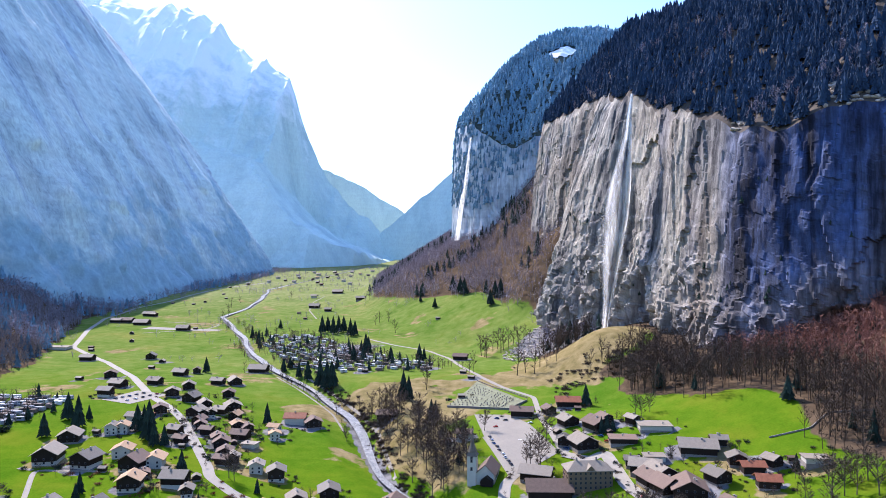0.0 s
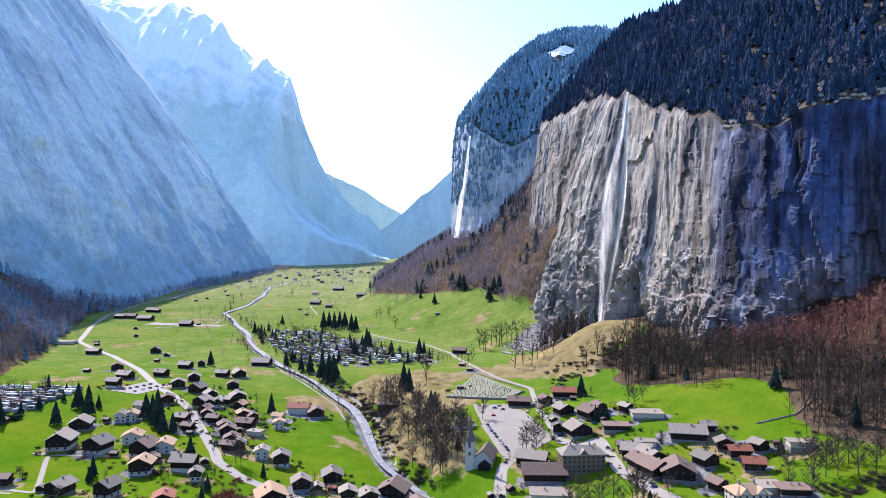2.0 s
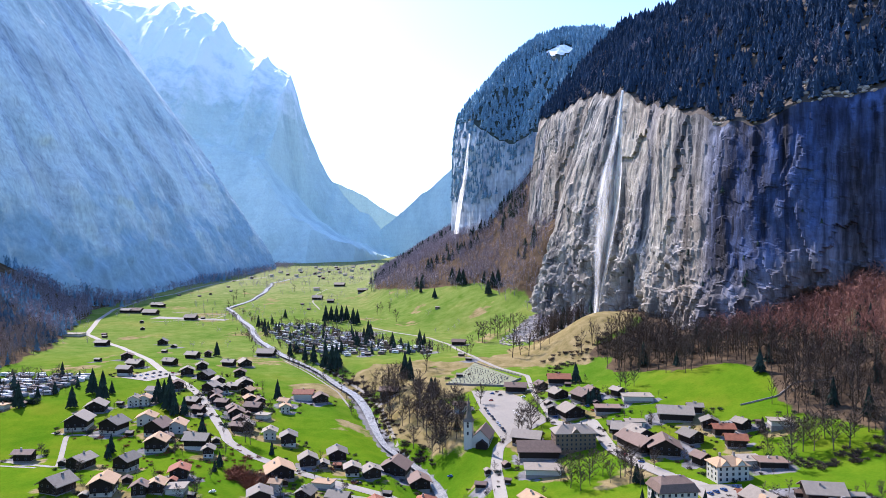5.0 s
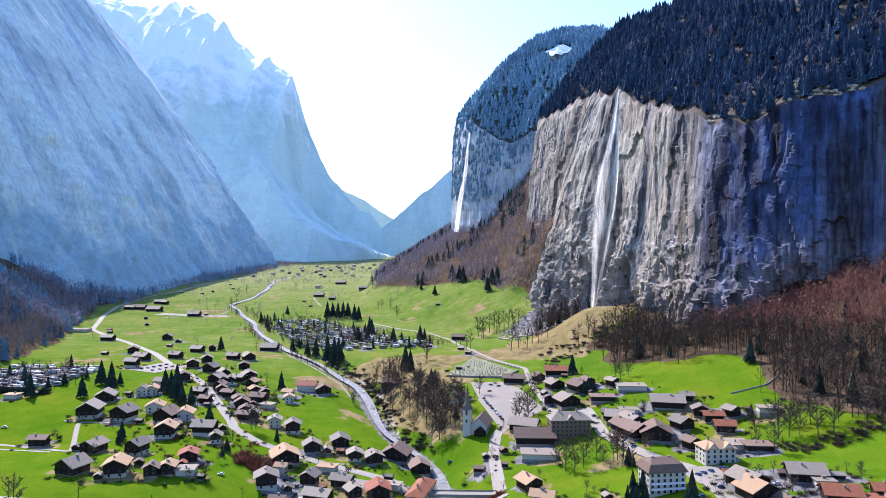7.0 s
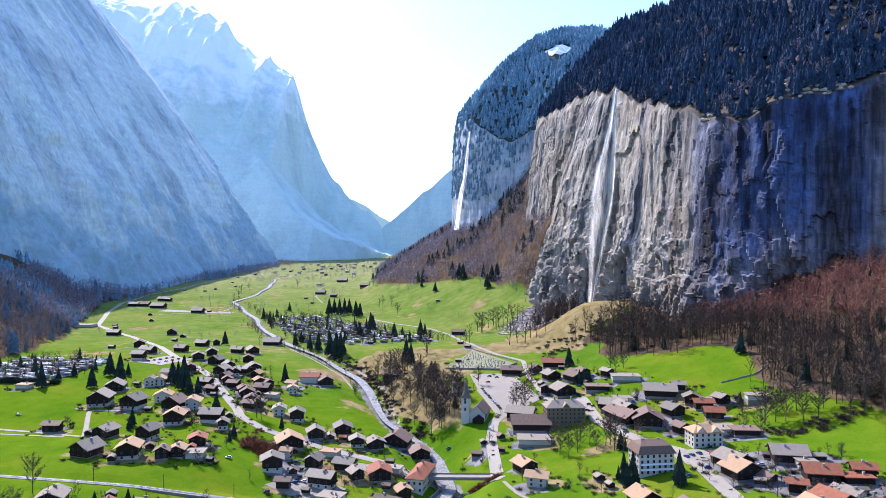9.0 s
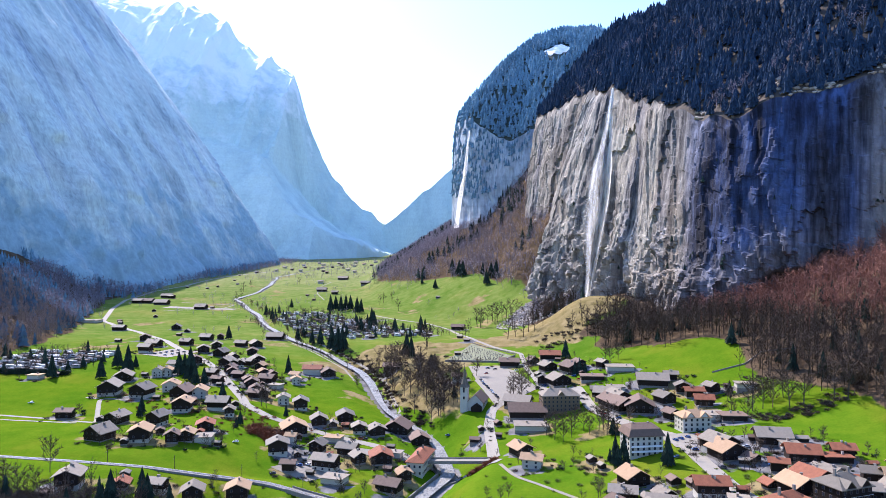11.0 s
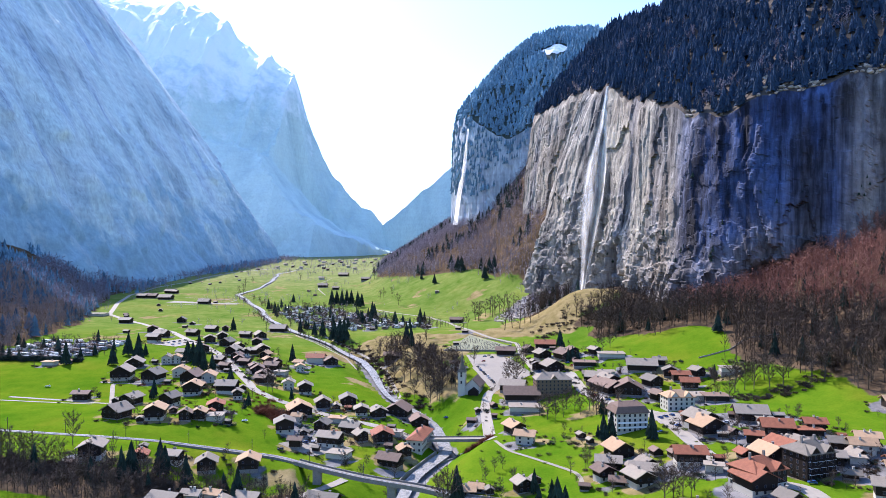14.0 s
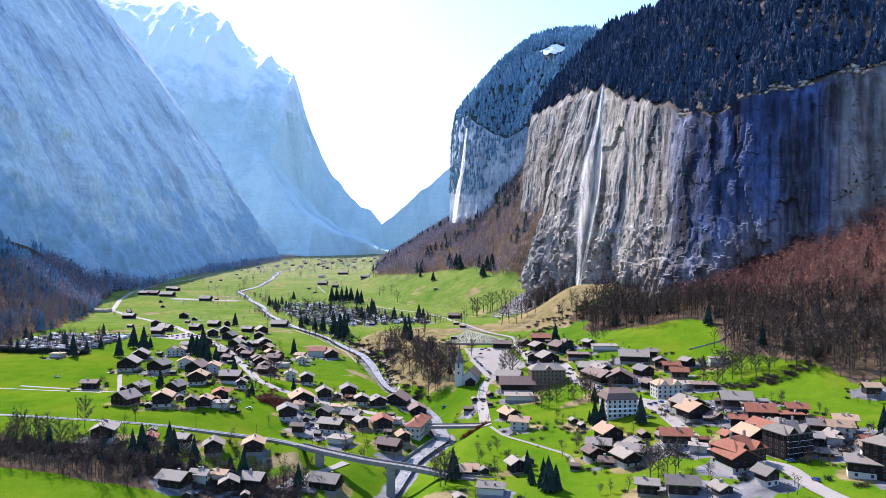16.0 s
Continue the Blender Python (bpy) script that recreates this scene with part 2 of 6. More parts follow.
def mesh_of(name, verts, faces, mat, smooth_faces=False):
    """A mesh from arrays; faces of one width, or a list of such arrays."""
    me = bpy.data.meshes.new(name)
    verts = np.asarray(verts, np.float32)
    blocks = faces if isinstance(faces, list) else [faces]
    blocks = [np.asarray(f, np.int32) for f in blocks if len(f)]
    me.vertices.add(len(verts))
    me.vertices.foreach_set("co", verts.ravel())
    loops = np.concatenate([f.ravel() for f in blocks])
    sizes = np.concatenate([np.full(len(f), f.shape[1], np.int32) for f in blocks])
    me.loops.add(len(loops))
    me.loops.foreach_set("vertex_index", loops)
    me.polygons.add(len(sizes))
    me.polygons.foreach_set("loop_start", np.concatenate([[0], np.cumsum(sizes)[:-1]]).astype(np.int32))
    me.polygons.foreach_set("use_smooth", np.full(len(sizes), smooth_faces))
    me.update(calc_edges=True)
    me.materials.append(mat)
    return me


def grid_faces(rows, cols):
    i = np.arange(rows - 1)[:, None] * cols + np.arange(cols - 1)[None]
    return np.stack([i, i + 1, i + cols + 1, i + cols], -1).reshape(-1, 4)


def part(name, bm, mat, parent, label=""):
    me = bpy.data.meshes.new(name)
    bm.to_mesh(me)
    bm.free()
    me.materials.append(mat)
    ob = new(name, me)
    ob.parent = parent
    return tagged(ob, label)


def box(bm, x0, y0, z0, x1, y1, z1):
    v = [bm.verts.new(p) for p in ((x0, y0, z0), (x1, y0, z0), (x1, y1, z0), (x0, y1, z0), (x0, y0, z1), (x1, y0, z1), (x1, y1, z1), (x0, y1, z1))]
    for f in ((3, 2, 1, 0), (4, 5, 6, 7), (0, 1, 5, 4), (1, 2, 6, 5), (2, 3, 7, 6), (3, 0, 4, 7)):
        bm.faces.new([v[k] for k in f])
    return v


def prism(bm, outline, depth):
    """An outline of (x, y, z) points pushed along the vector depth."""
    d = Vector(depth)
    a = [bm.verts.new(p) for p in outline]
    b = [bm.verts.new(Vector(p) + d) for p in outline]
    bm.faces.new(a[::-1])
    bm.faces.new(b)
    for k in range(len(a)):
        j = (k + 1) % len(a)
        bm.faces.new((a[k], a[j], b[j], b[k]))


def boxed(name, size, mat, parent, label=""):
    bm = bmesh.new()
    box(bm, *size)
    return part(name, bm, mat, parent, label)


def thing(name, x, y, z, turn, label, category, group=""):
    ob = new(name)
    ob.empty_display_size = 0.5
    ob.matrix_world = pose(x, y, z, 0, 0, turn)
    return tagged(ob, label, category, group)

# ---------------------------------------------------------------- the lie of the land
def smooth(a, b, v):
    u = np.clip((np.asarray(v, float) - a) / (b - a), 0, 1)
    return u * u * (3 - 2 * u)


def lattice(ix, iy, iz):
    n = (ix * 374761393 + iy * 668265263 + iz * 2147483647 + 1013904223) & 0xFFFFFFFF
    n = ((n ^ (n >> 13)) * 1274126177) & 0xFFFFFFFF
    return ((n ^ (n >> 16)) & 0xFFFFFF) / float(0x7FFFFF) - 1.0


def vnoise(x, y, z=0.0):
    """Value noise from -1 to 1 over arrays."""
    x, y, z = np.broadcast_arrays(np.asarray(x, float), np.asarray(y, float), np.asarray(z, float))
    fx, fy, fz = np.floor(x), np.floor(y), np.floor(z)
    ix, iy, iz = fx.astype(np.int64), fy.astype(np.int64), fz.astype(np.int64)
    u, v, w = x - fx, y - fy, z - fz
    u, v, w = u * u * (3 - 2 * u), v * v * (3 - 2 * v), w * w * (3 - 2 * w)
    out = 0.0
    for a in (0, 1):
        for b in (0, 1):
            for c in (0, 1):
                out = out + lattice(ix + a, iy + b, iz + c) * (u if a else 1 - u) * (v if b else 1 - v) * (w if c else 1 - w)
    return out


def fbm(x, y, z=0.0, octaves=4, gain=0.5):
    out, amp, f = 0.0, 1.0, 1.0
    for o in range(octaves):
        out = out + amp * vnoise(np.asarray(x) * f + 17.3 * o, np.asarray(y) * f - 9.1 * o, np.asarray(z) * f + 3.7 * o)
        amp, f = amp * gain, f * 2.03
    return out


def facets(x, y, seed):
    """Broken rock: each jittered cell is one flat plate with its own height and tilt, from about -1 to 1."""
    x, y = np.broadcast_arrays(np.asarray(x, float), np.asarray(y, float))
    fx, fy = np.floor(x).astype(np.int64), np.floor(y).astype(np.int64)
    best, out, k = np.full(x.shape, 99.0), np.zeros(x.shape), np.int64(seed)
    for a in (-1, 0, 1):
        for b in (-1, 0, 1):
            i, j = fx + a, fy + b
            cx, cy = i + 0.5 + 0.45 * lattice(i, j, k), j + 0.5 + 0.45 * lattice(i, j, k + 1)
            d = (x - cx) ** 2 + (y - cy) ** 2
            h = 0.6 * lattice(i, j, k + 2) + 0.7 * lattice(i, j, k + 3) * (x - cx) + 0.7 * lattice(i, j, k + 4) * (y - cy)
            out = np.where(d < best, h, out)
            best = np.minimum(best, d)
    return out


def knots(text):
    return np.array([[float(a) for a in row.split()] for row in text.split(",")]).T


# the river, from downstream to the head of the valley: y, x, height of the water
RIVER_Y, RIVER_X, RIVER_Z = knots("-200 -75 -27, 200 -45 -24, 266 -28 -23, 321 -15 -21, 372 6 -20, 440 -8 -17.5, 470 -20 -15.5, 521 -46 -13, 600 -70 -10, 690 -95 -5, 790 -150 0, 890 -211 3, 1035 -290 6, 1200 -350 9.5, 1360 -420 14.5, 1500 -485 21, 1660 -472 30, 1850 -490 41, 2110 -536 50, 3000 -430 80, 4700 -330 122")
# where the slopes begin on either side: y, x
RIGHT_Y, RIGHT_X, RIGHT_S = knots("-200 520 .3, 150 420 .3, 256 300 .3, 340 235 .33, 416 205 .38, 537 168 .34, 640 130 .34, 740 98 .36, 830 82 .38, 960 50 .42, 1060 10 .46, 1206 -92 .4, 1405 -165 .5, 1600 -225 .58, 2000 -260 .62, 3000 -190 .62, 4700 -150 .62")
LEFT_Y, LEFT_X = knots("-200 -330, 250 -420, 500 -440, 700 -480, 900 -540, 1150 -640, 1400 -730, 1700 -770, 2100 -730, 3000 -690, 4700 -640")

# the railway, along the foot of the green field and over the river: x, y, height
RAIL = knots("-420 330 12, -290 316 10, -211 307 8, -174 306 5.5, -137 305 1, -100 303 -3, -76 290 -5, -42 271 -6, -11 257 -6, 8 244 -6, 24 237 -6, 50 229 -5.5, 90 222 -4").T


def river_x(y):
    return np.interp(y, RIVER_Y, RIVER_X)


def ground(x, y):
    """The height of the ground."""
    x, y = np.asarray(x, float), np.asarray(y, float)
    base = np.interp(y, RIVER_Y, RIVER_Z)
    d = x - river_x(y)
    near = 1 - smooth(600, 1000, y)
    bank = 1.2 + 3.2 * smooth(7, 13, np.abs(d))
    right = (12 * near + 4) * smooth(9, 42, d) + (0.07 * near + 0.015) * np.clip(d - 40, 0, 250)
    left = (6 * near + 1) * smooth(10, 40, -d) + (13 * near + 2) * smooth(40, 190, -d) + 0.012 * np.clip(-d - 40, 0, 900)
    z = base - 4.4 + bank + right + left
    z = z + 8 * smooth(60, 150, x) * (1 - smooth(540, 640, y)) - 4 * smooth(540, 640, y) * (1 - smooth(720, 800, y)) * smooth(20, 80, d)
    z = z + 6 * smooth(100, 190, -x) * (1 - smooth(340, 430, y))
    xr, sr = np.interp(y, RIGHT_Y, RIGHT_X), np.interp(y, RIGHT_Y, RIGHT_S)
    t = np.clip(x - xr, 0, 420)
    z = z + sr * (np.sqrt(t * t + 25 ** 2) - 25)
    xl = np.interp(y, LEFT_Y, LEFT_X)
    t = np.clip(xl - x, 0, 600) * (1 - 0.85 * smooth(1450, 2000, y))
    z = z + 0.75 * (np.sqrt(t * t + 30 ** 2) - 30)
    z = z + 0.9 * np.clip(x - 105, 0, 120) * smooth(1050, 1160, y) * (1 - smooth(1650, 1850, y))
    z = z + 0.32 * np.clip(x - 300, 0, 260) * smooth(250, 360, y) * (1 - smooth(520, 600, y))
    # the railway's terrace above the wood
    bench = np.interp(x, RAIL[:, 0], RAIL[:, 2]) - 1.3 - 0.3 * np.clip(np.abs(y - np.interp(x, RAIL[:, 0], RAIL[:, 1])) - 7, 0, None)
    low_cut = np.abs(y - np.interp(x, RAIL[:, 0], RAIL[:, 1])) < 6
    z = np.where((x < -84) & (y < 360), np.where(low_cut, np.minimum(np.maximum(z, bench), bench + 0.8), np.maximum(z, bench)), z)
    # the cone of rubble below the fall
    r = np.hypot(x - 178, (y - 778) * 0.8)
    z = z + 22 * np.exp(-(r / 48) ** 2)
    z = z + 1.1 * fbm(x / 60, y / 60, 0.3, 3) * smooth(20, 60, np.abs(d)) * (0.35 + smooth(-20, 80, x - xr) + smooth(-20, 80, xl - x))
    return z


# the houses: x, y, width, kind, roof and turn of each
LEFT_FIELD_ROWS = "-284 489 18.9 c 4 10, -294 535 17.3 t 4 15, -253 481 18.3 c 0 -12, -237 502 15.5 w 3 12, -217 476 18.1 c 1 -10, -204 442 16.3 c 3 8, -236 401 14.4 t 4 -14, -281 415 14.0 t 1 90, -222 349 16.7 t 4 -20, -195 348 14.8 c 3 12, -205 397 13.6 c 0 -14, -175 349 9.7 t 1 12, -168 356 10.5 t 3 8, -158 360 10.6 f 4 5, -166 385 13.2 t 2 15, -178 450 18.1 c 0 85"
LEFT_BACK_ROWS = "-206 484 15.1 w 3 10, -271 556 12.2 w 4 8, -267 590 15.8 w 4 80, -377 538 11.9 f 3 85, -411 769 12.4 s 4 80, -495 948 19.8 t 0 85, -534 1034 13.0 s 4 80, -417 972 15.3 t 0 10, -388 940 10.4 s 4 5, -375 875 8.4 s 4 80, -385 788 15.2 t 1 20, -348 728 18.9 t 4 70, -337 679 15.6 c 0 80"
CLUSTER_ROWS = "-316 746 16.8 t 4 70, -318 823 17.4 t 4 75, -309 853 10.4 t 1 12, -274 687 15.1 t 4 18, -258 619 13.7 t 1 24, -273 729 14.2 t 4 18, -248 669 15.5 t 0 -12, -228 649 13.5 t 4 30, -224 614 14.9 c 4 -12, -258 778 16.5 t 4 75, -242 788 16.3 t 4 30, -225 711 13.9 t 1 12, -204 657 16.8 t 4 24, -213 621 9.9 c 4 20, -242 890 24.7 t 0 85, -208 581 10.0 t 1 15, -184 553 11.5 t 1 24"
CENTRE_LEFT_ROWS = "-171 571 16.2 t 1 75, -168 521 13.3 t 1 12, -158 553 11.8 f 4 75, -192 625 11.4 t 3 -12, -151 605 12.0 w 3 70, -146 585 10.0 w 3 15, -140 641 20.9 w 2 88, -122 632 16.5 t 1 18, -138 498 12.0 w 4 10, -121 488 14.0 c 0 12, -111 417 20.0 t 3 20, -98 447 14.1 t 4 15, -87 447 7.9 t 4 10, -80 467 15.4 t 0 12, -65 438 12.4 c 4 10, -51 435 14.1 t 4 18"
CENTRE_NEAR_ROWS = "-36 456 21.9 t 1 -12, -18 438 16.2 t 1 12, -34 386 11.3 f 4 75, -111 367 15.4 c 0 15, -107 391 7.8 w 3 75, -97 365 6.0 t 0 10, -87 383 12.1 t 0 -12, -80 409 12.6 f 3 75, -66 384 15.3 t 0 72, -57 369 9.9 t 4 30, -42 373 16.3 t 2 10, -76 353 18.1 c 4 72, -67 332 14.3 f 4 72, -33 332 17.3 t 1 65, -25 352 10.4 t 3 20"
INFILL_ROWS = "-208 537 11.1 t 1 70, -198 569 12.5 t 1 75, -178 543 13.8 t 1 15, -164 503 12.9 t 1 72, -182 597 11.0 t 3 30, -159 510 11.3 t 4 12, -172 594 11.0 t 1 30, -165 435 8.5 c 4 12, -219 554 13.1 c 4 70, -214 594 11.9 t 1 -12, -220 617 12.3 t 4 24, -209 637 13.7 t 4 75, -264 560 11.3 w 3 10, -206 464 8.9 t 1 24, -200 370 6.1 s 1 70, -201 338 5.1 s 4 10"
INFILL_RIGHT_ROWS = "191 479 12.0 t 4 80, 168 424 14.2 t 0 20, 128 550 12.4 t 1 15, 147 537 10.3 t 4 30, 90 520 11.8 t 0 -12, 125 461 9.9 t 4 80, 188 319 7.4 s 1 75, 166 282 6.7 s 4 70, 196 260 7.4 t 4 18, 163 247 7.2 t 2 15, 202 230 9.0 f 0 80, 213 230 7.5 t 4 15, 203 245 6.6 s 2 80, 189 243 8.4 t 1 75, 111 246 10.2 t 4 15, 93 236 8.8 t 1 75, 104 253 6.2 s 4 15"
RAILSIDE_ROWS = "-98 343 9.9 t 1 85, -114 288 14.0 t 3 10, -137 282 13.0 t 4 15, -156 281 12.0 c 4 75, -174 277 9.0 t 2 15, -198 270 14.5 c 4 12, -140 230 16.6 t 0 72, -130 240 10.7 w 4 80, -121 246 10.2 w 3 75, -114 239 10.6 t 4 15, -103 249 13.9 t 4 75, -64 257 19.1 t 0 72, 15 247 8.5 t 3 85, 44 245 9.6 t 4 20, 28 214 13.7 f 0 80"
CHURCHSIDE_ROWS = "52 359 13.9 t 3 25, 56 330 14.4 w 3 70, 24 412 10.6 s 1 80, 66 442 30.0 t 1 88, 65 411 23.5 f 4 86, 62 469 22.7 t 4 70, 69 616 21.6 t 1 80, 15 559 15.0 w 1 85, 17 698 14.3 s 4 88, 22 939 20.7 t 1 75, -19 852 18.8 s 4 88, 22 808 12.8 s 4 70, 30 774 11.0 s 4 70, -99 850 14.8 s 0 80, -55 649 20.4 t 1 85"
STREET_BACK_ROWS = "114 636 23.3 t 2 85, 93 613 12.5 t 1 15, 101 564 15.8 t 4 20, 120 540 20.6 t 1 24, 102 508 19.3 t 4 15, 130 503 19.2 f 1 85, 159 522 23.7 f 4 85, 173 471 26.2 t 4 78, 141 464 13.5 f 4 85, 131 450 21.1 t 4 70, 136 436 19.7 t 4 15, 145 410 21.6 t 1 -12, 190 447 13.6 t 0 -12, 209 438 11.8 t 4 24"
STREET_RIGHT_ROWS = "193 432 15.3 t 2 85, 192 409 14.6 t 2 80, 197 371 16.5 f 1 85, 231 428 14.3 f 4 80, 159 317 11.4 t 2 80, 162 295 18.9 t 3 15, 196 313 20.4 t 4 80, 200 301 9.6 f 4 85, 212 310 8.5 s 4 85, 197 281 18.2 t 2 78, 212 274 13.7 f 2 85, 178 268 10.0 t 2 70, 172 237 15.6 t 3 15, 133 245 17.6 c 2 85, 219 235 13.8 w 3 75"
FRONT_RIGHT_ROWS = "162 305 17.2 c 4 20, 182 242 15.2 c 2 20, 219 281 13.1 t 2 80, 187 377 14.5 f 4 5, 166 363 11.8 t 2 75, 195 248 9.1 w 4 20, 212 243 11.9 t 0 70, 208 221 7.3 f 4 70, 172 285 8.0 t 1 20, 226 242 13.0 c 3 70, 160 384 9.9 t 1 20, 20 251 7.9 t 3 75, 91 323 6.5 s 4 15, 140 229 8.7 f 4 70, 134 418 17.3 t 1 20, 129 432 16.1 t 1 15, 151 175 9.8 c 0 20, 100 187 11.2 t 4 75, 102 231 12.7 c 4 20, 147 199 16.4 c 2 15, 183 214 12.6 t 0 20, 197 223 11.3 t 4 75, 194 203 8.0 t 0 70, 195 175 15.6 c 4 65, 219 208 9.2 t 2 80, 214 199 11.6 c 3 70, 282 308 11.2 t 3 85, 114 180 15.4 t 0 80, 129 171 8.2 t 4 15, 104 278 15.7 t 3 15, 94 261 15.0 t 4 75, 107 239 14.8 t 4 70, 88 248 11.1 c 1 20, 94 309 4.6 s 4 20"
FAR_BARNS_ROWS = "-658 1376 23.9 t 4 80, -639 1378 28.3 t 1 85, -596 1349 30.0 t 4 85, -638 1480 25.7 t 4 85, -491 1286 24.3 t 4 85, -474 1304 16.5 s 4 85, -559 1223 11.6 s 4 20, -625 1473 16.4 t 4 70, -517 1131 8.9 s 4 20, -667 1681 12.0 s 4 85, -611 1669 11.9 s 4 80, -611 1898 13.5 s 4 80, -571 1794 11.4 s 4 80, -589 1046 30.0 f 4 88, -546 1057 11.7 s 1 85, -11 1212 11.5 s 4 80, -302 1597 25.2 t 0 85, -260 1534 17.0 t 4 85, -319 1503 11.9 s 1 80, -287 1415 10.1 s 1 85, -203 1672 23.8 t 0 85, -63 1486 9.4 s 1 80, -294 1898 30.0 t 4 85, -340 1792 17.0 w 4 85, -661 2115 13.4 s 4 85, -600 1717 10.9 s 4 20"
HAMLET_ROWS = "-600 2350 14 w 4 80, -560 2420 12 t 4 70, -520 2380 15 w 4 85, -470 2460 13 t 1 20, -610 2520 16 w 4 75, -540 2560 14 t 4 85, -480 2610 15 w 3 80, -430 2540 12 t 4 70, -380 2480 14 w 4 85, -350 2580 16 w 4 80, -420 2700 15 t 1 85, -500 2740 18 w 4 80, -330 2720 14 w 3 75, -290 2640 13 t 4 80, -570 2680 16 w 4 85, -380 2850 16 w 4 80, -460 2900 15 t 4 75, -300 2900 18 w 4 85, -250 2800 14 w 4 70, -540 2860 15 w 4 80, -640 2240 13 t 4 85, -420 2280 13 t 4 80, -340 2330 15 w 4 75, -390 2180 12 t 1 80, -300 2200 14 w 4 85"
HOUSE_SPOTS = np.array([[float(v) for v in row.split()[:3]] for rows in (LEFT_FIELD_ROWS, LEFT_BACK_ROWS, CLUSTER_ROWS, CENTRE_LEFT_ROWS, CENTRE_NEAR_ROWS, INFILL_ROWS, INFILL_RIGHT_ROWS, RAILSIDE_ROWS, CHURCHSIDE_ROWS, STREET_BACK_ROWS, STREET_RIGHT_ROWS, FRONT_RIGHT_ROWS, FAR_BARNS_ROWS, HAMLET_ROWS) for row in rows.split(",")])

# ---------------------------------------------------------------- the ground, one sheet to the head of the valley


def spaced(stops):
    """Positions that step on by given sizes: (from, step), ..., end."""
    out = []
    for (a, step), nxt in zip(stops[:-1], stops[1:]):
        out.append(np.arange(a, nxt[0] - 1e-6, step))
    return np.concatenate(out + [[stops[-1][0]]])


def cover(x, y, z):
    """How far each place is dry grass, forest floor and bare earth, and in alpha how far distance hazes the grass."""
    d = x - river_x(y)
    xr, xl = np.interp(y, RIGHT_Y, RIGHT_X), np.interp(y, LEFT_Y, LEFT_X)
    w = fbm(x / 45, y / 45, 1.7, 4)
    dry = np.zeros_like(x)
    for cx, cy, rx, ry in ((-40, 690, 75, 75), (140, 770, 75, 90), (10, 520, 30, 70), (-330, 1120, 50, 70), (-8, 420, 10, 60), (-95, 279, 24, 12), (-84, 262, 20, 12), (6, 214, 26, 14), (110, 380, 30, 20)):
        dry = np.maximum(dry, 1.15 - 0.6 * np.hypot((x - cx) / rx, (y - cy) / ry))
    dry = dry + 0.25 * w - 0.35 + 0.8 * smooth(0.25, 0.8, fbm(x / 70, y / 70, 12.0, 4)) * (y < 2300) * smooth(440, 520, y)
    # woods on the slopes
    near = 1 - smooth(560, 660, y)
    edge = xr + 42 + 10 * near * smooth(300, 420, y) + 20 * w
    floor = smooth(-8, 14, x - edge) * np.where(y > 900, smooth(-25, 25, x - (xr + np.interp(y, [900, 1000, 1250, 1400, 1600], [60, 120, 190, 110, 60]))), 1)
    meadow = (1 - smooth(0.75, 1.05, np.hypot((x - 205) / 56, (y - 500) / 66))) 
    floor = floor * (1 - meadow)
    floor = np.maximum(floor, smooth(-5, 20, xl - 10 * w - x) * (1 - smooth(1900, 2300, y)))
    floor = floor * smooth(0.75, 1.15, np.hypot((x - 165) / 70, (y - 768) / 62))
    dry = np.maximum(dry, 0.95 * (1 - smooth(0.8, 1.2, np.hypot((d - 40) / 30, (y - 580) / 95))))
    floor = np.maximum(floor, smooth(0, 10, np.interp(x, [-300, -215, -170, -90], [286, 264, 264, 268]) - y + 6 * w) * smooth(25, 55, -d) * smooth(-6, 4, y - 218 - 0.08 * (x + 200) + 5 * w))
    floor = np.maximum(floor, smooth(0, 30, 60 - y))
    earth = 0.8 * (1 - smooth(5, 11, np.abs(d))) + 0.0 * x
    # yards and trodden ground round the houses
    yard = np.full(x.shape, 99.0)
    for hx, hy, hw in HOUSE_SPOTS:
        yard = np.minimum(yard, np.hypot(x - hx, y - hy) - 0.5 * hw)
    lanes = 1 - smooth(4, 15, yard + 4 * vnoise(x / 9, y / 9, 15.0))
    yard = np.where(y < 1000, 1 - smooth(0, 12, yard + 5 * vnoise(x / 11, y / 11, 5.0)), 0)
    patch = fbm(x / 26, y / 26, 6.0, 3)
    busy = smooth(90, 130, x) * (1 - smooth(330, 380, y))
    earth = np.maximum(earth, yard * np.maximum(0.8 * smooth(-0.15, 0.25, patch), busy * smooth(-0.6, -0.2, patch)))
    earth = np.maximum(earth, 0.85 * lanes * busy * smooth(-0.35, 0.1, patch))
    dry = np.maximum(dry, 0.75 * yard * smooth(-0.1, 0.3, -patch))
    # camp ground, gravelled
    earth = np.maximum(earth, 0.6 * (1 - smooth(0.6, 1.1, np.hypot((x + 130) / 110, (y - 1000) / 150))) * (d > 20) * (0.6 + 0.7 * w))
    earth = np.maximum(earth, 0.6 * (1 - smooth(0.7, 1.1, np.hypot((x + 412) / 62, (y - 616) / 62))) * (0.6 + 0.7 * w))
    # grey rubble at the cliff's foot
    earth = np.maximum(earth, 1.0 * (1 - smooth(0.7, 1.1, np.hypot((x - 145) / 55, (y - 930) / 80))))
    dry = np.maximum(dry, 1.0 * (1 - smooth(0.6, 1.15, np.hypot((x - 165) / 75, (y - 790) / 85))))
    return np.stack([np.clip(dry, 0, 1), np.clip(floor, 0, 1), np.clip(earth, 0, 1), 0.35 * smooth(480, 1000, y) + 0.65 * smooth(1150, 2300, y)], -1)


